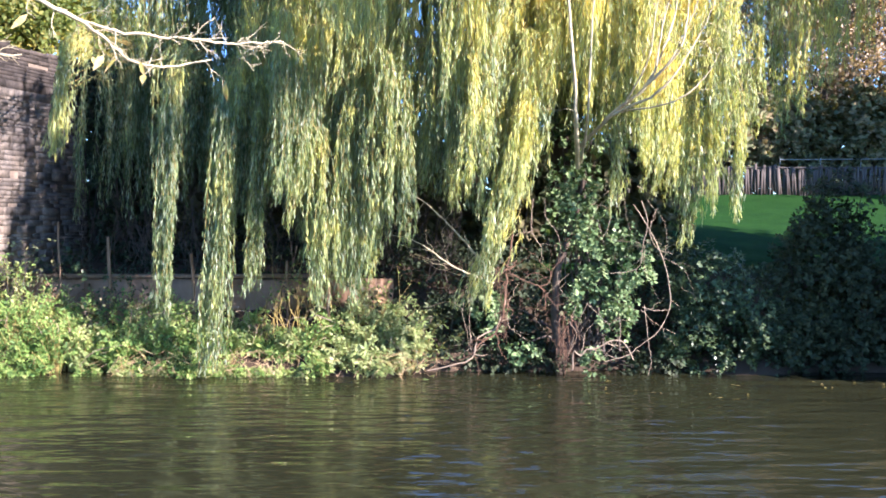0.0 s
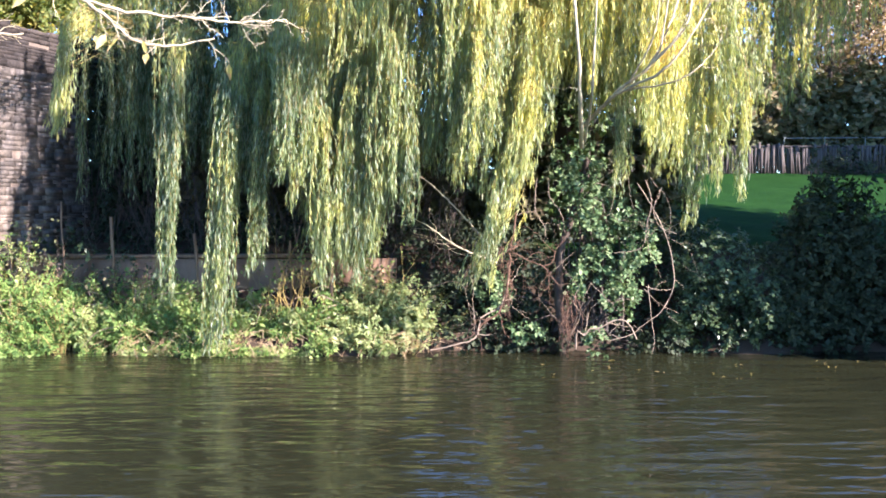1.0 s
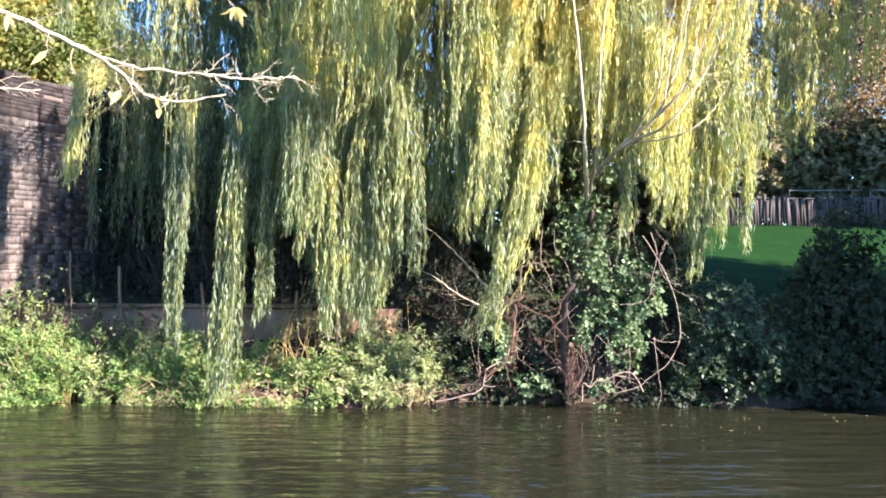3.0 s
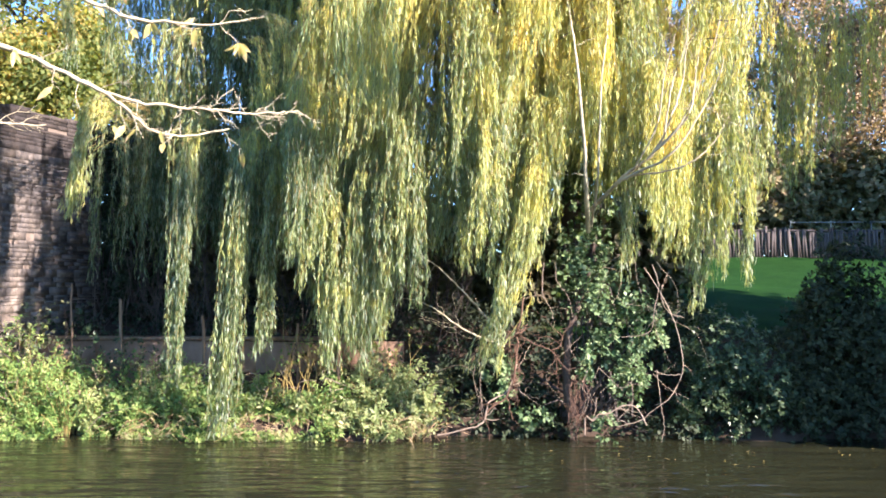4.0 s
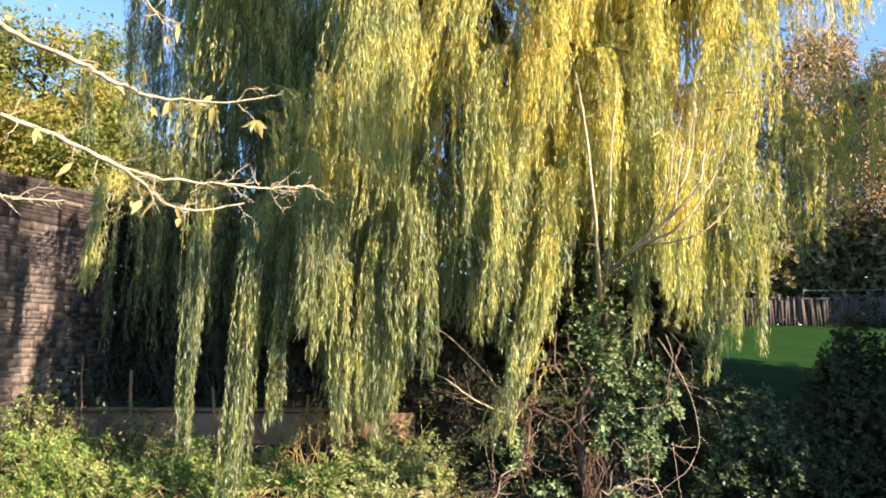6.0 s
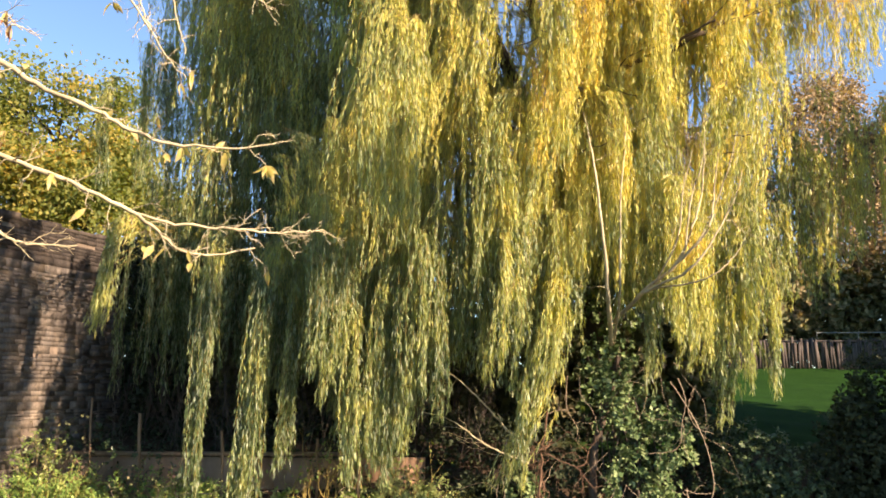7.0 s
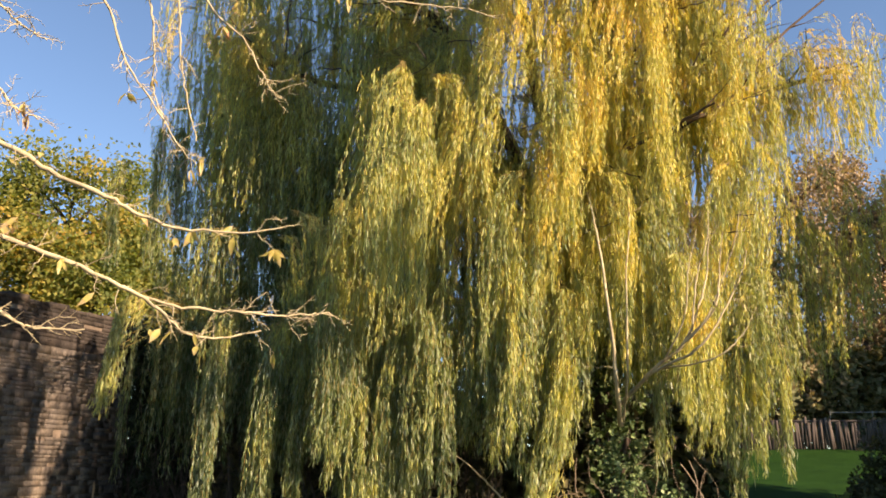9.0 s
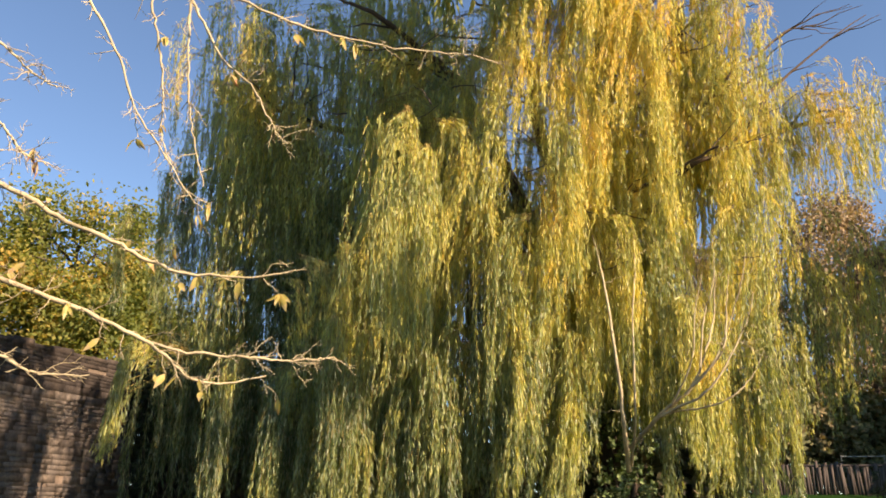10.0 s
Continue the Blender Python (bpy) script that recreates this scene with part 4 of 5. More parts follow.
    # near-black ivy added over lit earth to stand in for deep shade
    ivy_bush("shade_fill_ivy", "low near-black ivy added as shade under the willow", rng, [((1.25, 12.95, 0.9), (0.45, 0.22, 0.6)), ((0.4, 13.1, 0.85), (0.6, 0.25, 0.5)), ((1.0, 12.42, 0.14), (0.75, 0.14, 0.16)), ((3.2, 12.4, 0.14), (0.5, 0.14, 0.16))],
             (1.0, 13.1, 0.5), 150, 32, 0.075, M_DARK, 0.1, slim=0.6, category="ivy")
    g = Geo()
    for k in range(230):
        a = np.array((rng.uniform(-6.0, 0.3), rng.uniform(14.1, 15.8), 0))
        a[2] = float(ground_height(a[0], a[1])) - 0.05
        b = a + (rng.normal() * 0.45, rng.normal() * 0.2, rng.uniform(0.5, 1.9))
        line = smooth_line([a, (a + b) / 2 + rng.normal(size=3) * (0.15, 0.1, 0.05), b], 8)
        tube(g, line, rng.uniform(0.005, 0.012), 0.003, 4)
        for q in line[3::2]:
            tube(g, wiggle(rng, q, q + (rng.normal() * 0.25, rng.normal() * 0.1, rng.uniform(0.05, 0.4)), 4, 0.1), 0.004, 0.002, 3)
    tagged(part("brushwood", g, M_DARKTWIG, None), "tangled dark bare brushwood in the shade under the willow", "brushwood", kind="stuff")
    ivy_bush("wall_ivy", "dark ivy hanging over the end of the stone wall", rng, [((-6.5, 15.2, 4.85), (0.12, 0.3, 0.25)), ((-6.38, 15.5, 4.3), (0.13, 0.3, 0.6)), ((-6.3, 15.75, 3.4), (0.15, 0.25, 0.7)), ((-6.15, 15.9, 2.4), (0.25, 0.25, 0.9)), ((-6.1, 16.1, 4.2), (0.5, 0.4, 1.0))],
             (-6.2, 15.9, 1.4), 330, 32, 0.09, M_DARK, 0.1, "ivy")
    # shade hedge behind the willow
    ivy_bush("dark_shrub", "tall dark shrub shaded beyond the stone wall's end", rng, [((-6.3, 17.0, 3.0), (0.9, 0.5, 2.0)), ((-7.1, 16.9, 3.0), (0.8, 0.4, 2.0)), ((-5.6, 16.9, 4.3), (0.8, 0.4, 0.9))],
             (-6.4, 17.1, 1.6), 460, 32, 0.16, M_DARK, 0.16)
    # unseen bush added to the right, keeps sun off the waterline bushes
    ivy_bush("dark_bush", "large dark bush out of view, added to shade the bank", rng, [((10.2, 12.0, 2.4), (1.5, 1.3, 2.4)), ((9.6, 12.2, 1.2), (1.2, 1.0, 1.2)), ((9.5, 11.0, 3.0), (1.1, 1.1, 1.4)), ((9.6, 10.2, 4.3), (1.0, 0.8, 1.1))],
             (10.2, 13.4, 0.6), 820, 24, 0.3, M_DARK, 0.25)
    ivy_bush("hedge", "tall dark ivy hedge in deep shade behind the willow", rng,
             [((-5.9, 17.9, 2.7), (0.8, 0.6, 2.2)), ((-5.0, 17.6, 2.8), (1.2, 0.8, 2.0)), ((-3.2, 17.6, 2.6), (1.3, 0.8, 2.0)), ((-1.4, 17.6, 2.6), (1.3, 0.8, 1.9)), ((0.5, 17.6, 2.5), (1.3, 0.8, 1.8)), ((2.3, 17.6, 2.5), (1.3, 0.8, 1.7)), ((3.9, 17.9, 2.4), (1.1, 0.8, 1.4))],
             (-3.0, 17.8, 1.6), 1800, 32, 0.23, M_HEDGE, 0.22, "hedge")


build_bushes()


# ---- lawn fence and distance ----
def build_fence():
    rng = np.random.default_rng(3)
    f = thing("paling_fence", (16, 34, 3.1), "grey weathered close-boarded paling fence behind the lawn", "fence")
    g = Geo()
    box(g, (0, -0.012, 0), (0.115, 0.012, 1.14), 0, 0.004, rng)
    me = g.mesh("paling", [M_FENCE])
    x = 7.0
    while x < 26:
        ob = new("paling", me)
        ob.parent = f
        z = float(ground_height(np.array(x), np.array(34.0)))
        ob.location = (x - 16, rng.normal() * 0.02, z - 3.14 + rng.normal() * 0.07)
        ob.rotation_euler = (rng.normal() * 0.02, rng.normal() * 0.05, 0)
        ob.scale = (rng.uniform(0.72, 1.02), 1, 1)
        x += 0.118
    for zz in (0.35, 1.05):
        g = Geo()
        z = 3.15
        box(g, (7, 34.03, z + zz), (26, 34.08, z + zz + 0.08), 0)
        under(part("rail", g, M_FENCE, None), f)
    r = thing("handrail", (19, 34.8, 3.2), "pale galvanised handrail behind the fence", "railing")
    g = Geo()
    tube(g, [(13.8, 34.8, 4.62), (20, 34.8, 4.66), (27, 34.8, 4.7)], 0.017, 0.017, 8)
    under(part("top_rail", g, M_RAIL, None, smooth=True), r)
    for x in np.arange(13.8, 27, 1.65):
        g = Geo()
        tube(g, [(x, 34.8, 3.0), (x, 34.8, 4.68)], 0.014, 0.014, 6)
        under(part("post", g, M_RAIL, None), r)


def far_tree(rng, at, height, spread, mat, label, per=60, leaf=0.16, depth=3, sigma=0.5, start=0.3):
    t = thing("broadleaf_tree", at, label, "tree", "trees in the distance")
    g, tips = Geo(), []
    a = np.array(at, float)
    top = a + (rng.normal() * 0.3, 0, height * 0.8)
    line = wiggle(rng, a - (0, 0, 0.3), top, 9, 0.04)
    tube(g, line, height * 0.022, height * 0.006, 8)
    under(part("trunk", g, M_DARKTWIG, None, smooth=True), t)
    g = Geo()
    for k in range(16):
        s = rng.uniform(start, 1.0)
        q = line[min(8, int(s * 8.99))]
        ang = rng.uniform(0, 2 * np.pi)
        d = np.array((math.cos(ang), math.sin(ang), 0.55 + 0.5 * s))
        grow(g, rng, q, d, spread * rng.uniform(0.45, 0.7) * (1.15 - 0.5 * s), height * 0.008, depth - 1, tips, 0.5, 0, 0.12, 3, 5)
    under(part("branchwork", g, M_DARKTWIG, None), t)
    c = Geo()
    tips = np.array(tips)
    leaf_cloud(c, rng, tips, per, sigma, leaf, leaf * 0.65, 0.2)
    under(part("crown", c, mat, None), t)
    return t


def build_distance():
    rng = np.random.default_rng(77)
    gh = lambda x, y: float(ground_height(np.array(float(x)), np.array(float(y))))
    for x, y, h, s, per in ((-17.5, 27, 9.5, 3.6, 44), (-14.6, 28, 10.0, 3.6, 44), (-12.4, 26.5, 8.5, 2.6, 40), (-20.5, 29, 10, 4, 40), (-10.2, 30, 5.5, 2.6, 40)):
        far_tree(rng, (x, y, gh(x, y)), h, s, M_TREE, "sunlit yellow-green broadleaf tree behind the stone wall", int(per * 1.15), 0.18, sigma=0.44)
    for x, y, h, s, per in ((16.5, 41, 14.5, 4.0, 20), (19.5, 42, 15.5, 4.5, 28), (23, 41, 15.5, 4.5, 24), (13.0, 43, 13, 4, 12), (27, 43, 14, 4.5, 18), (21.2, 39.5, 12.5, 3.6, 22), (17.9, 39.8, 12, 3.4, 16)):
        far_tree(rng, (x, y, gh(x, y)), h, s, M_RUST, "tall tree with thinning rusty autumn leaves", int(per * 1.25), 0.2, sigma=0.5, start=0.16)
    # unseen trees added on the right to shade fence, lawn and bank
    rng = np.random.default_rng(404)
    for x, y, h, s in ((31, 27, 12.5, 4.2), (14.6, 13.0, 14, 4.2)):
        far_tree(rng, (x, y, gh(x, y)), h, s, M_TREE, "leafy broadleaf tree out of view, added to cast shade", 40, 0.62, depth=2, sigma=0.7)
    for k, x in enumerate(np.arange(9, 28, 3.2)):
        ivy_bush("far_hedge", "scrubby green and brown hedge behind the paling fence", rng, [((x, 37.5, 5.4), (2.2, 1.2, 3.0 + 0.6 * math.sin(k * 2.1)))], (x, 37.5, 3.2), 620, 24, 0.23, M_SCRUB, 0.36, "hedge", 0.06)


build_fence()
build_distance()


# ---- near tree on the camera's bank ----
BOUGHS = {
    "upper": [(-2.72, 3.90, 4.13), (-2.43, 3.96, 4.01), (-2.26, 4.01, 3.90), (-1.97, 4.07, 3.78), (-1.80, 4.13, 3.69), (-1.60, 4.19, 3.63), (-1.31, 4.24, 3.62), (-1.06, 4.30, 3.66)],
    "lower": [(-2.70, 4.00, 3.64), (-2.46, 4.09, 3.55), (-2.19, 4.17, 3.45), (-1.87, 4.26, 3.31), (-1.74, 4.34, 3.22), (-1.61, 4.43, 3.11), (-1.44, 4.51, 3.09), (-1.25, 4.60, 3.15)],
    "lower_fork": [(-1.89, 4.30, 3.31), (-1.63, 4.38, 3.24), (-1.35, 4.46, 3.23), (-1.15, 4.54, 3.22), (-0.97, 4.62, 3.24), (-0.88, 4.70, 3.26)],
    "low_twig": [(-2.57, 3.90, 3.23), (-2.36, 3.97, 3.13), (-2.27, 4.03, 3.08), (-2.03, 4.10, 3.07)],
}
SHOOTS = {
    "a": [(-2.29, 3.80, 5.37), (-2.16, 3.85, 5.11), (-1.98, 3.90, 4.78), (-1.88, 3.95, 4.49), (-1.72, 4.00, 4.25), (-1.59, 4.05, 4.04), (-1.51, 4.10, 3.96)],
    "b": [(-1.91, 4.00, 5.42), (-1.89, 4.02, 5.21), (-1.83, 4.04, 4.93), (-1.79, 4.06, 4.69), (-1.78, 4.08, 4.42), (-1.72, 4.10, 4.23)],
    "c": [(-1.68, 4.10, 5.57), (-1.71, 4.14, 5.28), (-1.71, 4.18, 5.01), (-1.69, 4.22, 4.66), (-1.64, 4.26, 4.36), (-1.59, 4.30, 4.17)],
    "d": [(-1.81, 4.10, 5.49), (-1.71, 4.16, 5.30), (-1.53, 4.22, 4.95), (-1.34, 4.28, 4.76), (-1.24, 4.34, 4.57), (-1.16, 4.40, 4.46)],
    "top": [(-1.66, 3.90, 5.34), (-1.45, 4.00, 5.22), (-1.15, 4.10, 5.11), (-0.97, 4.20, 5.09), (-0.72, 4.30, 5.07), (-0.39, 4.40, 5.06), (-0.12, 4.50, 5.08), (0.12, 4.60, 5.07)],
    "e": [(-2.82, 3.80, 5.02), (-2.62, 3.83, 4.85), (-2.42, 3.87, 4.67), (-2.30, 3.90, 4.60)],
    "f": [(-2.74, 3.80, 4.57), (-2.54, 3.83, 4.37), (-2.41, 3.87, 4.21), (-2.29, 3.90, 4.15)],
}


def build_near_tree():
    rng = np.random.default_rng(44)
    t = thing("riverside_tree", (-4.6, 0.4, 0.75), "bare pale-barked tree leaning over the water with a few yellow leaves", "tree")
    g = Geo()
    trunk = smooth_line([(-4.6, 0.4, 0.6), (-4.4, 0.8, 2.2), (-4.2, 1.6, 4.2), (-3.7, 2.6, 6.4)], 12)
    tube(g, trunk, 0.2, 0.09, 12, 0, rng, 0.03)
    under(part("trunk", g, M_BARK, None, smooth=True), t)
    lv_p, wood, owner, boughs = [], [], [], []

    def twigs(g, line, n, size, r):
        for k in range(n):
            i = rng.integers(1, len(line) - 1)
            fwd = unit(line[i + 1] - line[i])
            d = unit(fwd * 0.6 + rng.normal(size=3) * 0.6)
            ln = size * rng.uniform(0.4, 1.2)
            tw = wiggle(rng, line[i], line[i] + d * ln, 6, 0.14)
            tube(g, tw, r, r * 0.4, 4)
            wood.append(tw)
            owner.append(len(boughs))
            for kk in range(3):
                j = rng.integers(2, 5)
                tube(g, wiggle(rng, tw[j], tw[j] + unit(d + rng.normal(size=3) * 0.8) * ln * 0.35, 4, 0.12), r * 0.6, r * 0.3, 3)
            if rng.random() < 0.5:
                lv_p.append(tw[-1])

    def bough(pts, src, r0, r1, n):
        g = Geo()
        p = np.asarray(pts, float)
        line = smooth_line(p, 36) + rng.normal(size=(36, 3)) * 0.004
        if src is not None:
            lead = smooth_line([trunk[src], (trunk[src] + p[0]) / 2 + (0, 0, 0.15), p[0]], 12)
            tube(g, lead, r0 * 2.4, r0 * 1.02, 7)
        tube(g, line, r0, r1, 7, 0, rng, 0.08)
        wood.append(line)
        owner.append(len(boughs))
        twigs(g, line, int(n * 3.2), 0.17, 0.0031)
        boughs.append(under(part("bough", g, M_PALE, None, smooth=True), t))

    for k, (name, pts) in enumerate(BOUGHS.items()):
        bough(pts, None if "fork" in name else 6 - k, (0.017, 0.016, 0.009, 0.009)[k], 0.004, (9, 12, 9, 4)[k])
    for pts in SHOOTS.values():
        bough(pts, 10, 0.009, 0.003, 9)
    spots = [(-1.50, 4.2, 4.83), (-1.79, 4.05, 4.45), (-2.38, 3.9, 4.28), (-2.36, 3.9, 4.17), (-2.37, 4.0, 3.72), (-2.58, 4.0, 3.95), (-1.16, 4.28, 3.43), (-1.21, 4.28, 3.42), (-1.12, 4.28, 3.40),
             (-1.39, 4.2, 4.04), (-1.53, 4.1, 3.85), (-1.60, 4.15, 3.6), (-1.53, 4.2, 3.58), (-1.43, 4.22, 3.56), (-2.23, 4.1, 3.40), (-0.86, 4.25, 4.96), (-1.08, 4.12, 4.98), (-0.75, 4.3, 4.9), (-1.31, 4.1, 5.02), (-1.80, 4.05, 5.0), (-1.91, 3.95, 4.21)]
    owner = np.repeat(owner, [len(q) for q in wood])
    wood = np.concatenate(wood)
    spots = [wood[np.argmin(((wood - np.array(q)) ** 2).sum(1))] for q in spots for k in range(3 if q[2] > 3.9 else 2)]
    p = np.array(spots + lv_p[:24])
    for q in p:
        g = Geo()
        d = rng.normal(size=(1, 3)) * (0.45, 0.45, 0.2) + (0, 0, -0.9)
        u = rng.normal(size=(1, 3)) + (0, -0.8, 0.2)
        ln, w = rng.uniform(0.055, 0.115), rng.uniform(0.026, 0.05)
        d, q = unit(d), np.asarray(q)[None]
        side = unit(np.cross(d, u))
        nrm = np.cross(side, d)
        v = [q + d * ln * a + side * w * b + nrm * w * c for a, b, c in
             ((0, 0, 0), (0.3, 0.42, 0.12), (0.6, 0.36, 0.1), (1, 0, -0.25), (0.6, -0.36, 0.1), (0.3, -0.42, 0.12), (0.3, 0, 0), (0.6, 0, -0.05))]
        g.add(np.concatenate(v), [[6, 1, 2, 7], [6, 7, 4, 5]])
        g.add(np.concatenate(v), [[0, 1, 6], [2, 3, 7], [7, 3, 4], [0, 6, 5]])
        twig = owner[np.argmin(((wood - q) ** 2).sum(1))]
        under(part("leaf", g, M_YLEAF, None), boughs[twig])


build_near_tree()


# ---- stems, vines and roots at the waterline ----
def crooked(name, label, lines, mat, rng, category, group="", forks=0, fork_len=0.3):
    g = Geo()
    for pts, r0, r1 in lines:
        slim = 0.75 if category == "vine" else 1.0
        line = smooth_line(pts, 26) + rng.normal(size=(26, 3)) * 0.004
        tube(g, line, r0 * slim, r1 * slim, 6, 0, rng, 0.06)
        for k in range(forks):
            i = rng.integers(6, 25)
            d = unit(line[i] - line[i - 1] + rng.normal(size=3) * 0.05) + rng.normal(size=3) * 0.5
            tube(g, wiggle(rng, line[i], line[i] + unit(d) * fork_len * rng.uniform(0.6, 1.9), 8, 0.16), max(0.0025, r1 * 0.6), 0.0015, 4)
    return tagged(part(name, g, mat, None, smooth=True), label, category, group)


def build_stems():
    rng = np.random.default_rng(61)
    crooked("old_trunk", "slender ivy-clad trunk rooted at the waterline", [([(1.74, 12.45, -0.3), (1.71, 12.45, 0.33), (1.66, 12.45, 0.75), (1.66, 12.45, 1.17), (1.69, 12.45, 1.52), (1.83, 12.45, 1.97), (1.96, 12.45, 2.42), (2.06, 12.45, 2.83)], 0.075, 0.045)], M_BARK, rng, "trunk")
    crooked("pale_stem", "pale upright stem rising through the willow strands",
            [([(1.95, 12.3, 3.0), (1.8, 11.5, 3.5), (1.74, 11.25, 4.05), (1.67, 11.2, 4.8), (1.62, 11.4, 5.6), (1.6, 12.0, 6.4)], 0.036, 0.008)], M_PALE, rng, "stem", forks=4)
    crooked("pale_stem", "thin pale stem beside the ivy trunk", [([(2.0, 12.4, 3.0), (1.95, 11.5, 3.6), (1.95, 11.3, 4.25), (1.98, 11.3, 5.0), (2.1, 11.5, 5.8), (2.2, 12.0, 6.5)], 0.021, 0.006)], M_PALE, rng, "stem", forks=3)
    crooked("leaning_branch", "leaning sunlit bare branch fanning upward",
            [([(1.96, 12.2, 3.3), (2.3, 11.4, 3.7), (2.65, 11.1, 4.0), (2.8, 10.8, 4.45), (2.94, 10.8, 4.9), (3.0, 10.8, 5.6)], 0.032, 0.006),
             ([(2.62, 11.1, 3.98), (2.98, 10.75, 4.4), (3.08, 10.75, 4.92), (3.16, 10.75, 5.4)], 0.019, 0.005),
             ([(2.28, 11.4, 3.66), (2.75, 10.8, 3.9), (3.12, 10.75, 4.4), (3.36, 10.75, 4.85), (3.45, 10.75, 5.15)], 0.019, 0.005),
             ([(2.7, 10.8, 4.2), (2.78, 10.75, 4.8), (2.95, 10.75, 5.3), (3.0, 10.75, 5.7)], 0.014, 0.004),
             ([(2.55, 11.1, 3.9), (2.85, 10.75, 4.25), (3.1, 10.75, 4.75), (3.3, 10.7, 5.3), (3.4, 10.7, 5.7)], 0.015, 0.004),
             ([(2.4, 11.25, 3.78), (2.6, 10.8, 4.3), (2.68, 10.75, 4.9), (2.85, 10.75, 5.5)], 0.014, 0.004),
             ([(2.3, 11.4, 3.68), (2.9, 10.8, 3.75), (3.3, 10.75, 4.05), (3.5, 10.75, 4.4)], 0.014, 0.004)], M_PALE, rng, "branch", forks=6, fork_len=0.6)
    crooked("hanging_vine", "long dry vine looping down to the water", [([(2.60, 11.60, 2.47), (2.83, 11.60, 2.12), (3.02, 11.60, 1.70), (3.11, 11.60, 1.31), (3.10, 11.60, 0.99), (2.94, 11.60, 0.70), (2.72, 11.60, 0.54), (2.56, 11.60, 0.40), (2.23, 11.60, 0.30)], 0.01, 0.007)], M_VINE, rng, "vine", "vines", 4, 0.18)
    crooked("hanging_vine", "thin vine hanging straight to the water", [([(2.75, 11.55, 1.09), (2.82, 11.55, 0.54), (2.85, 11.55, 0.28), (2.80, 11.55, 0.10)], 0.007, 0.005)], M_VINE, rng, "vine", "vines", 1, 0.18)
    crooked("hanging_vine", "pale vine climbing through the ivy", [([(2.71, 11.60, 2.51), (2.80, 11.60, 2.22), (2.74, 11.60, 1.90), (2.67, 11.60, 1.59), (2.29, 11.60, 1.51)], 0.011, 0.005)], M_VINE, rng, "vine", "vines", 4, 0.18)
    crooked("hanging_vine", "pale vine climbing through the ivy", [([(2.94, 11.60, 2.41), (2.87, 11.60, 2.28), (2.83, 11.60, 2.06), (2.94, 11.60, 1.86), (3.15, 11.60, 1.78)], 0.009, 0.004)], M_VINE, rng, "vine", "vines", 3, 0.18)
    crooked("hanging_vine", "thin bent vine beside the trunk", [([(1.27, 12.00, 2.55), (1.25, 12.00, 2.21), (1.27, 12.00, 2.05), (1.40, 12.00, 1.83), (1.37, 12.00, 1.66)], 0.009, 0.004)], M_VINE, rng, "vine", "vines", 3, 0.18)
    crooked("hanging_vine", "thin bent vine beside the trunk", [([(1.44, 12.00, 2.55), (1.46, 12.00, 2.28), (1.62, 12.00, 2.05), (1.68, 12.00, 1.78)], 0.008, 0.004)], M_VINE, rng, "vine", "vines", 2, 0.18)
    crooked("hanging_vine", "thin bent vine beside the trunk", [([(0.90, 12.00, 1.98), (1.03, 12.00, 2.04), (1.20, 12.00, 2.08), (1.27, 12.00, 2.05)], 0.007, 0.005)], M_VINE, rng, "vine", "vines", 2, 0.18)
    crooked("hanging_vine", "thin twisted vine over the dark bank", [([(0.43, 11.95, 1.41), (0.36, 11.95, 1.21), (0.38, 11.95, 0.95), (0.37, 11.95, 0.75), (0.43, 11.95, 0.41)], 0.007, 0.004)], M_VINE, rng, "vine", "vines", 2, 0.18)
    crooked("hanging_vine", "thin twisted vine over the dark bank", [([(0.30, 12.10, 1.07), (0.28, 12.10, 0.90), (0.34, 12.10, 0.66), (0.37, 12.10, 0.45)], 0.005, 0.003)], M_VINE, rng, "vine", "vines", 2, 0.18)
    crooked("hanging_vine", "thin twisted vine over the dark bank", [([(0.92, 12.10, 0.90), (0.94, 12.10, 0.73), (1.05, 12.10, 0.63), (1.21, 12.10, 0.52)], 0.005, 0.003)], M_VINE, rng, "vine", "vines", 2, 0.18)
    crooked("hanging_vine", "dry vine trailing from the ivy", [([(2.45, 11.70, 0.88), (2.46, 11.70, 0.65), (2.38, 11.70, 0.52), (2.19, 11.70, 0.32)], 0.006, 0.004)], M_VINE, rng, "vine", "vines", 2, 0.18)
    crooked("hanging_vine", "dry vine trailing from the ivy", [([(1.99, 11.75, 1.10), (2.13, 11.75, 0.97), (2.32, 11.75, 0.81), (2.47, 11.75, 0.91)], 0.006, 0.004)], M_VINE, rng, "vine", "vines", 3, 0.18)
    crooked("hanging_vine", "dry vine trailing from the ivy", [([(2.74, 11.60, 1.06), (2.90, 11.60, 1.01), (3.10, 11.60, 1.02)], 0.007, 0.005)], M_VINE, rng, "vine", "vines", 2, 0.18)
    crooked("hanging_vine", "dry vine trailing from the ivy", [([(1.76, 11.90, 0.35), (1.89, 11.90, 0.62), (1.79, 11.90, 0.82), (1.89, 11.90, 1.05)], 0.006, 0.004)], M_VINE, rng, "vine", "vines", 2, 0.18)
    for k in range(12):
        a = np.array((rng.uniform(1.6, 3.1), 11.9 + rng.normal() * 0.1, rng.uniform(0.9, 3.0)))
        b = a + (rng.normal() * 0.4, rng.normal() * 0.08, -rng.uniform(0.3, 1.0))
        b[2] = max(b[2], 0.05)
        m = (a + b) / 2 + rng.normal(size=3) * (0.16, 0.05, 0.08)
        crooked("hanging_vine", "thin dry vine tangled over the ivy", [([a, m, b], rng.uniform(0.003, 0.006), 0.002)], M_VINE, rng, "vine", "vines", 2, 0.18)
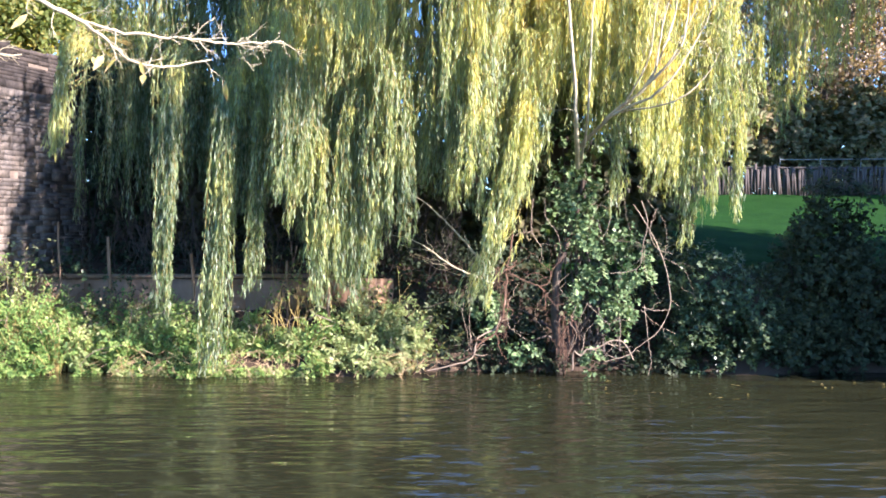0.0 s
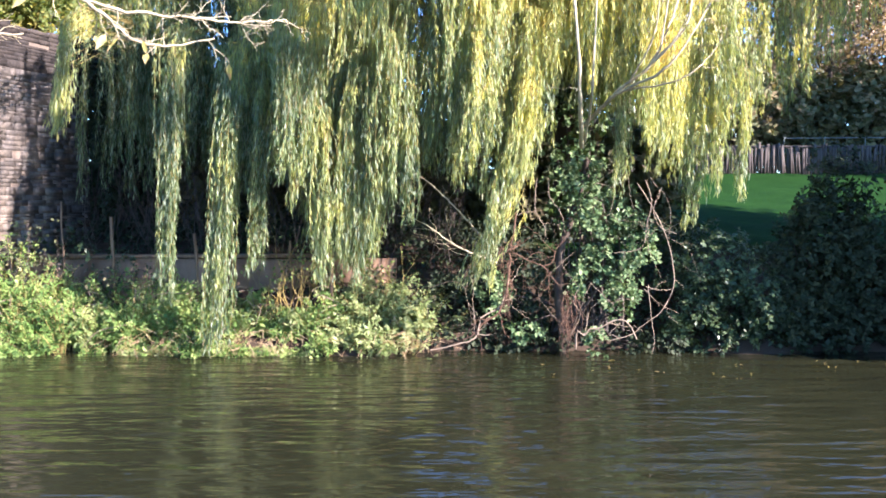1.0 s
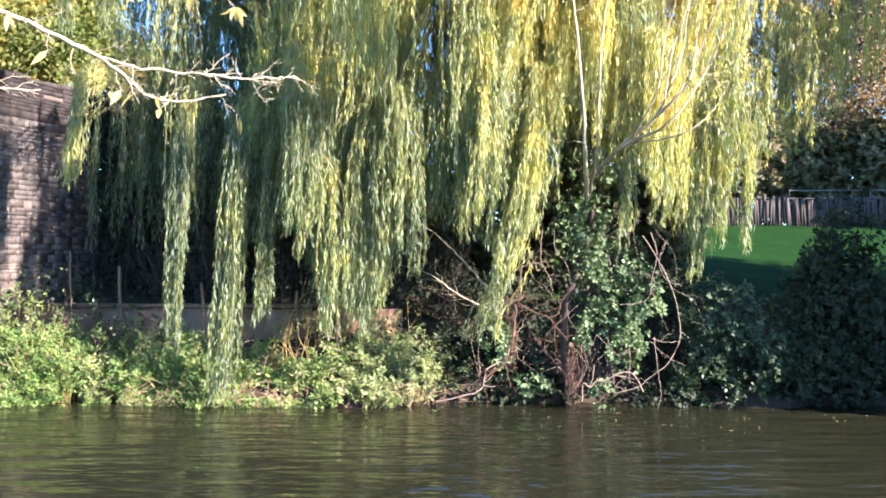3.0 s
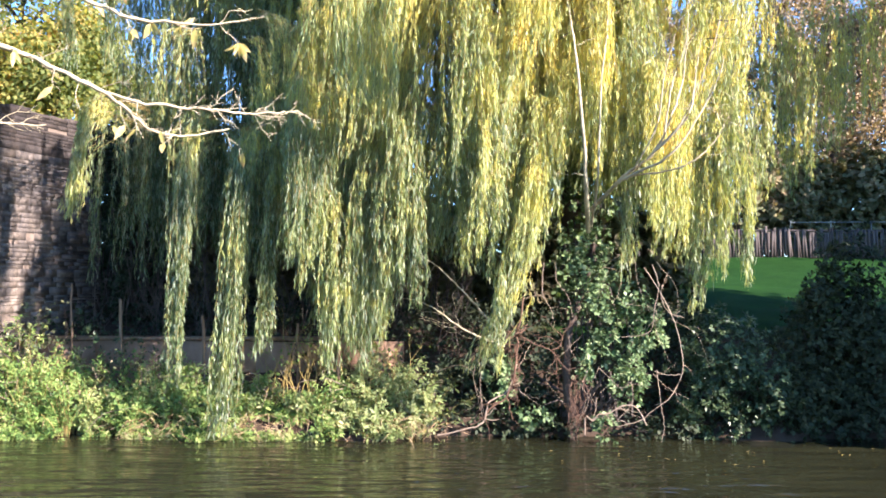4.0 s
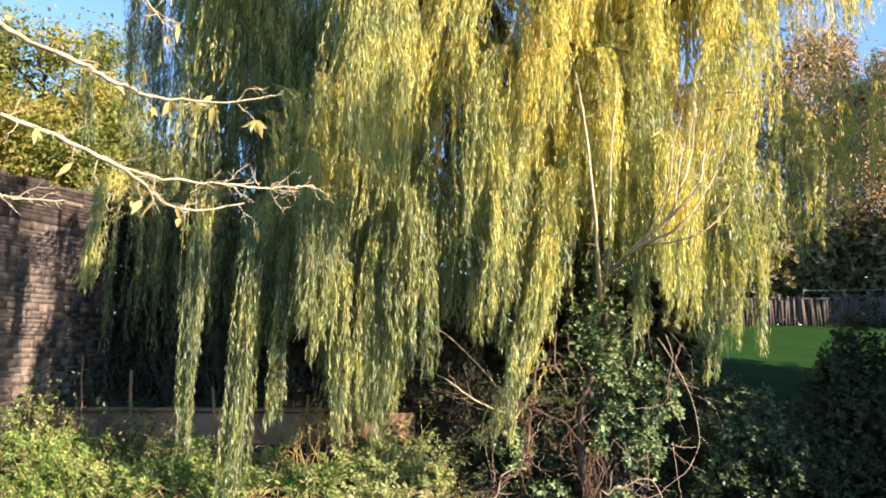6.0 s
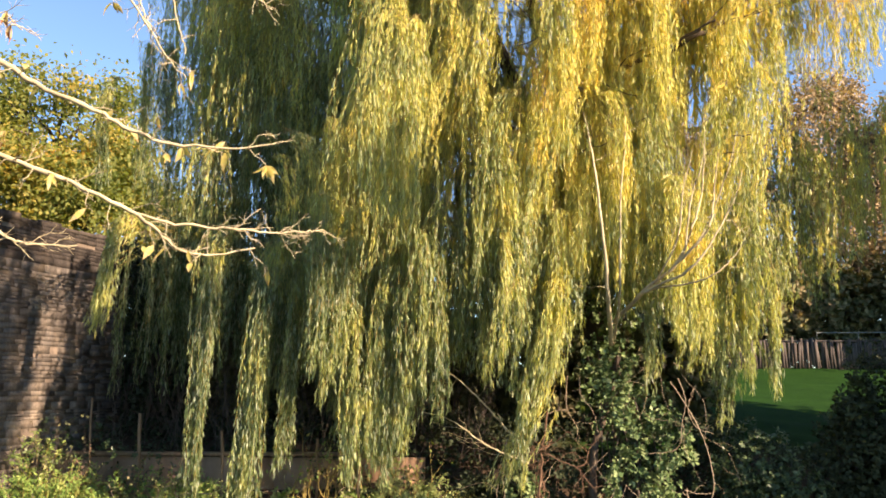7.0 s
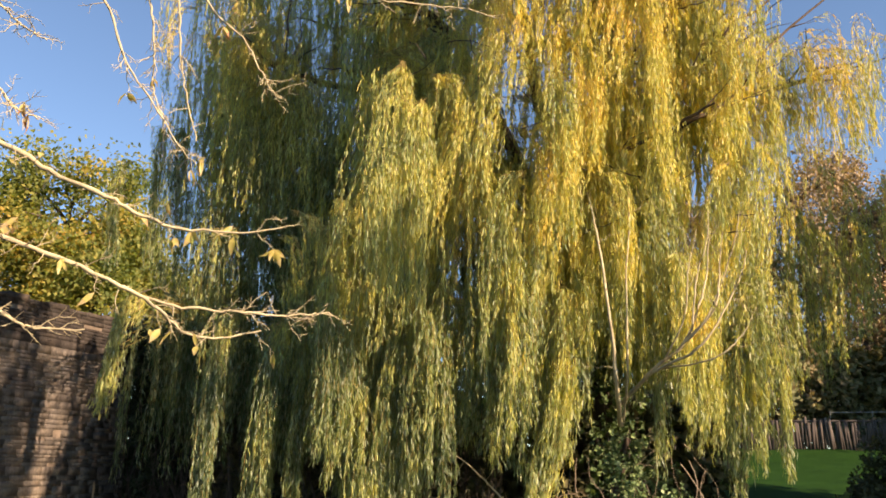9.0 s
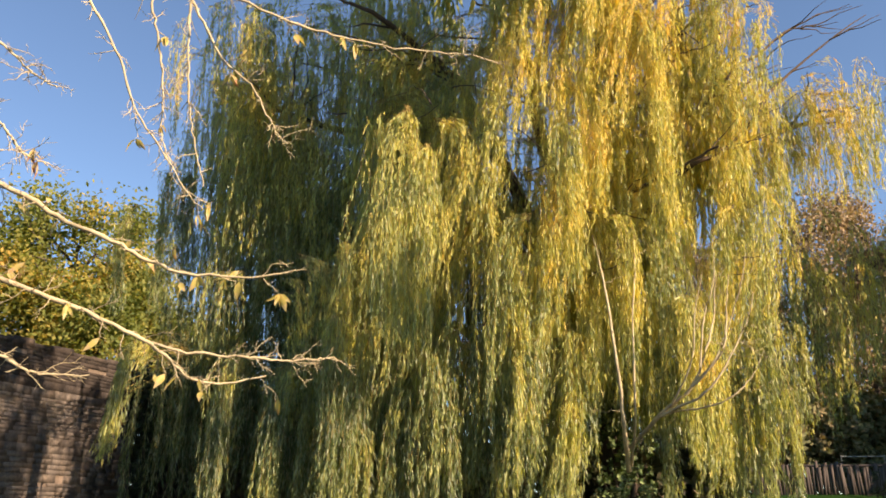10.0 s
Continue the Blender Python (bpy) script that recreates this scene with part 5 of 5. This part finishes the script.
    crooked("root_loop", "pale root arching out of the water", [([(1.81, 11.75, 0.16), (1.82, 11.75, 0.41), (1.92, 11.75, 0.36), (2.00, 11.75, 0.44), (2.16, 11.75, 0.47), (2.33, 11.75, 0.56), (2.51, 11.75, 0.55), (2.66, 11.75, 0.30)], 0.011, 0.01)], M_VINE, rng, "root", forks=5)
    crooked("dead_branch", "pale dead branch fallen in the shade", [([(-0.73, 13.00, 2.80), (-0.21, 13.00, 2.46), (0.27, 13.00, 1.98), (0.6, 13.2, 1.6)], 0.009, 0.016)], M_PALE, rng, "branch", "dead branches", 6, 0.4)
    crooked("dead_branch", "pale dead forked branch over the bank", [([(0.75, 12.7, 1.3), (0.51, 12.60, 1.40), (0.13, 12.60, 1.57), (-0.16, 12.60, 1.78), (-0.45, 12.60, 1.95), (-0.79, 12.60, 2.03)], 0.017, 0.005)], M_PALE, rng, "branch", "dead branches", 7, 0.5)
    crooked("water_shoot", "pale peeled branch lying on the water's edge", [([(-0.23, 11.90, 0.12), (0.13, 11.90, 0.2), (0.41, 11.90, 0.3), (0.49, 11.95, 0.57), (0.76, 12.0, 0.73), (0.9, 12.1, 1.1)], 0.01, 0.013)], M_VINE, rng, "branch", forks=5)
    crooked("gnarled_stem", "twisted reddish stem with broken stubs above the water",
            [([(0.98, 11.95, 2.05), (0.94, 11.95, 1.75), (0.89, 11.95, 1.53), (0.90, 11.95, 1.35), (0.87, 11.95, 1.08), (0.82, 11.95, 0.81), (0.70, 11.95, 0.61), (0.53, 11.95, 0.51), (0.39, 11.95, 0.34), (0.23, 11.95, 0.26)], 0.014, 0.013),
             ([(0.86, 11.90, 1.54), (0.96, 11.90, 1.57), (1.03, 11.90, 1.68)], 0.018, 0.008), ([(0.97, 11.90, 1.49), (1.16, 11.90, 1.39), (1.36, 11.90, 1.31), (1.49, 11.90, 1.15), (1.59, 11.90, 1.05), (1.71, 11.90, 1.07)], 0.01, 0.005),
             ([(1.35, 11.90, 1.31), (1.49, 11.90, 1.38), (1.55, 11.90, 1.57), (1.68, 11.90, 1.69)], 0.01, 0.005), ([(1.44, 11.90, 1.20), (1.44, 11.90, 1.02), (1.38, 11.90, 0.97)], 0.007, 0.004), ([(1.12, 11.90, 1.40), (1.22, 11.90, 1.49), (1.37, 11.90, 1.51)], 0.007, 0.003)], M_ROOT, rng, "stem", forks=6, fork_len=0.35)
    for x, top in ((0.86, 1.6), (1.72, 0.95)):
        t = thing("root_bundle", (x, 12.15, top * 0.5), "bundle of reddish hanging roots above the water", "roots", "root bundles")
        for k in range(26 if top > 1 else 34):
            a = np.array((x + rng.normal() * 0.06, 12.1 + rng.normal() * 0.08, top * rng.uniform(0.55, 1.0)))
            b = np.array((x + rng.normal() * 0.05, 12.0 + rng.normal() * 0.08, rng.uniform(0.0, 0.4) if top < 1 else a[2] - rng.uniform(0.2, 0.7)))
            g = Geo()
            tube(g, smooth_line([a, (a * 2 + b) / 3 + rng.normal(size=3) * 0.05, (a + b * 2) / 3 + rng.normal(size=3) * 0.05, b], 14) + rng.normal(size=(14, 3)) * 0.008, rng.uniform(0.003, 0.007), 0.002, 5)
            under(part("root", g, M_ROOT, None, smooth=True), t)


build_stems()


def build_floating_leaves():
    rng = np.random.default_rng(9)
    for k in range(22):
        x, y = rng.uniform(0.6, 6.5), 11.9 - abs(rng.normal()) * 0.9
        g = Geo()
        a = rng.uniform(0, 6.3)
        d, n = np.array([[math.cos(a), math.sin(a), 0.05]]), np.array([[0, 0, 1.0]])
        leaves(g, np.array([[x, y, 0.006]]), d, n, rng.uniform(0.05, 0.1), rng.uniform(0.015, 0.03), 0.12)
        tagged(part("fallen_leaf", g, M_YLEAF, None), "small yellow leaf floating on the water", "leaf", "floating leaves")


build_floating_leaves()
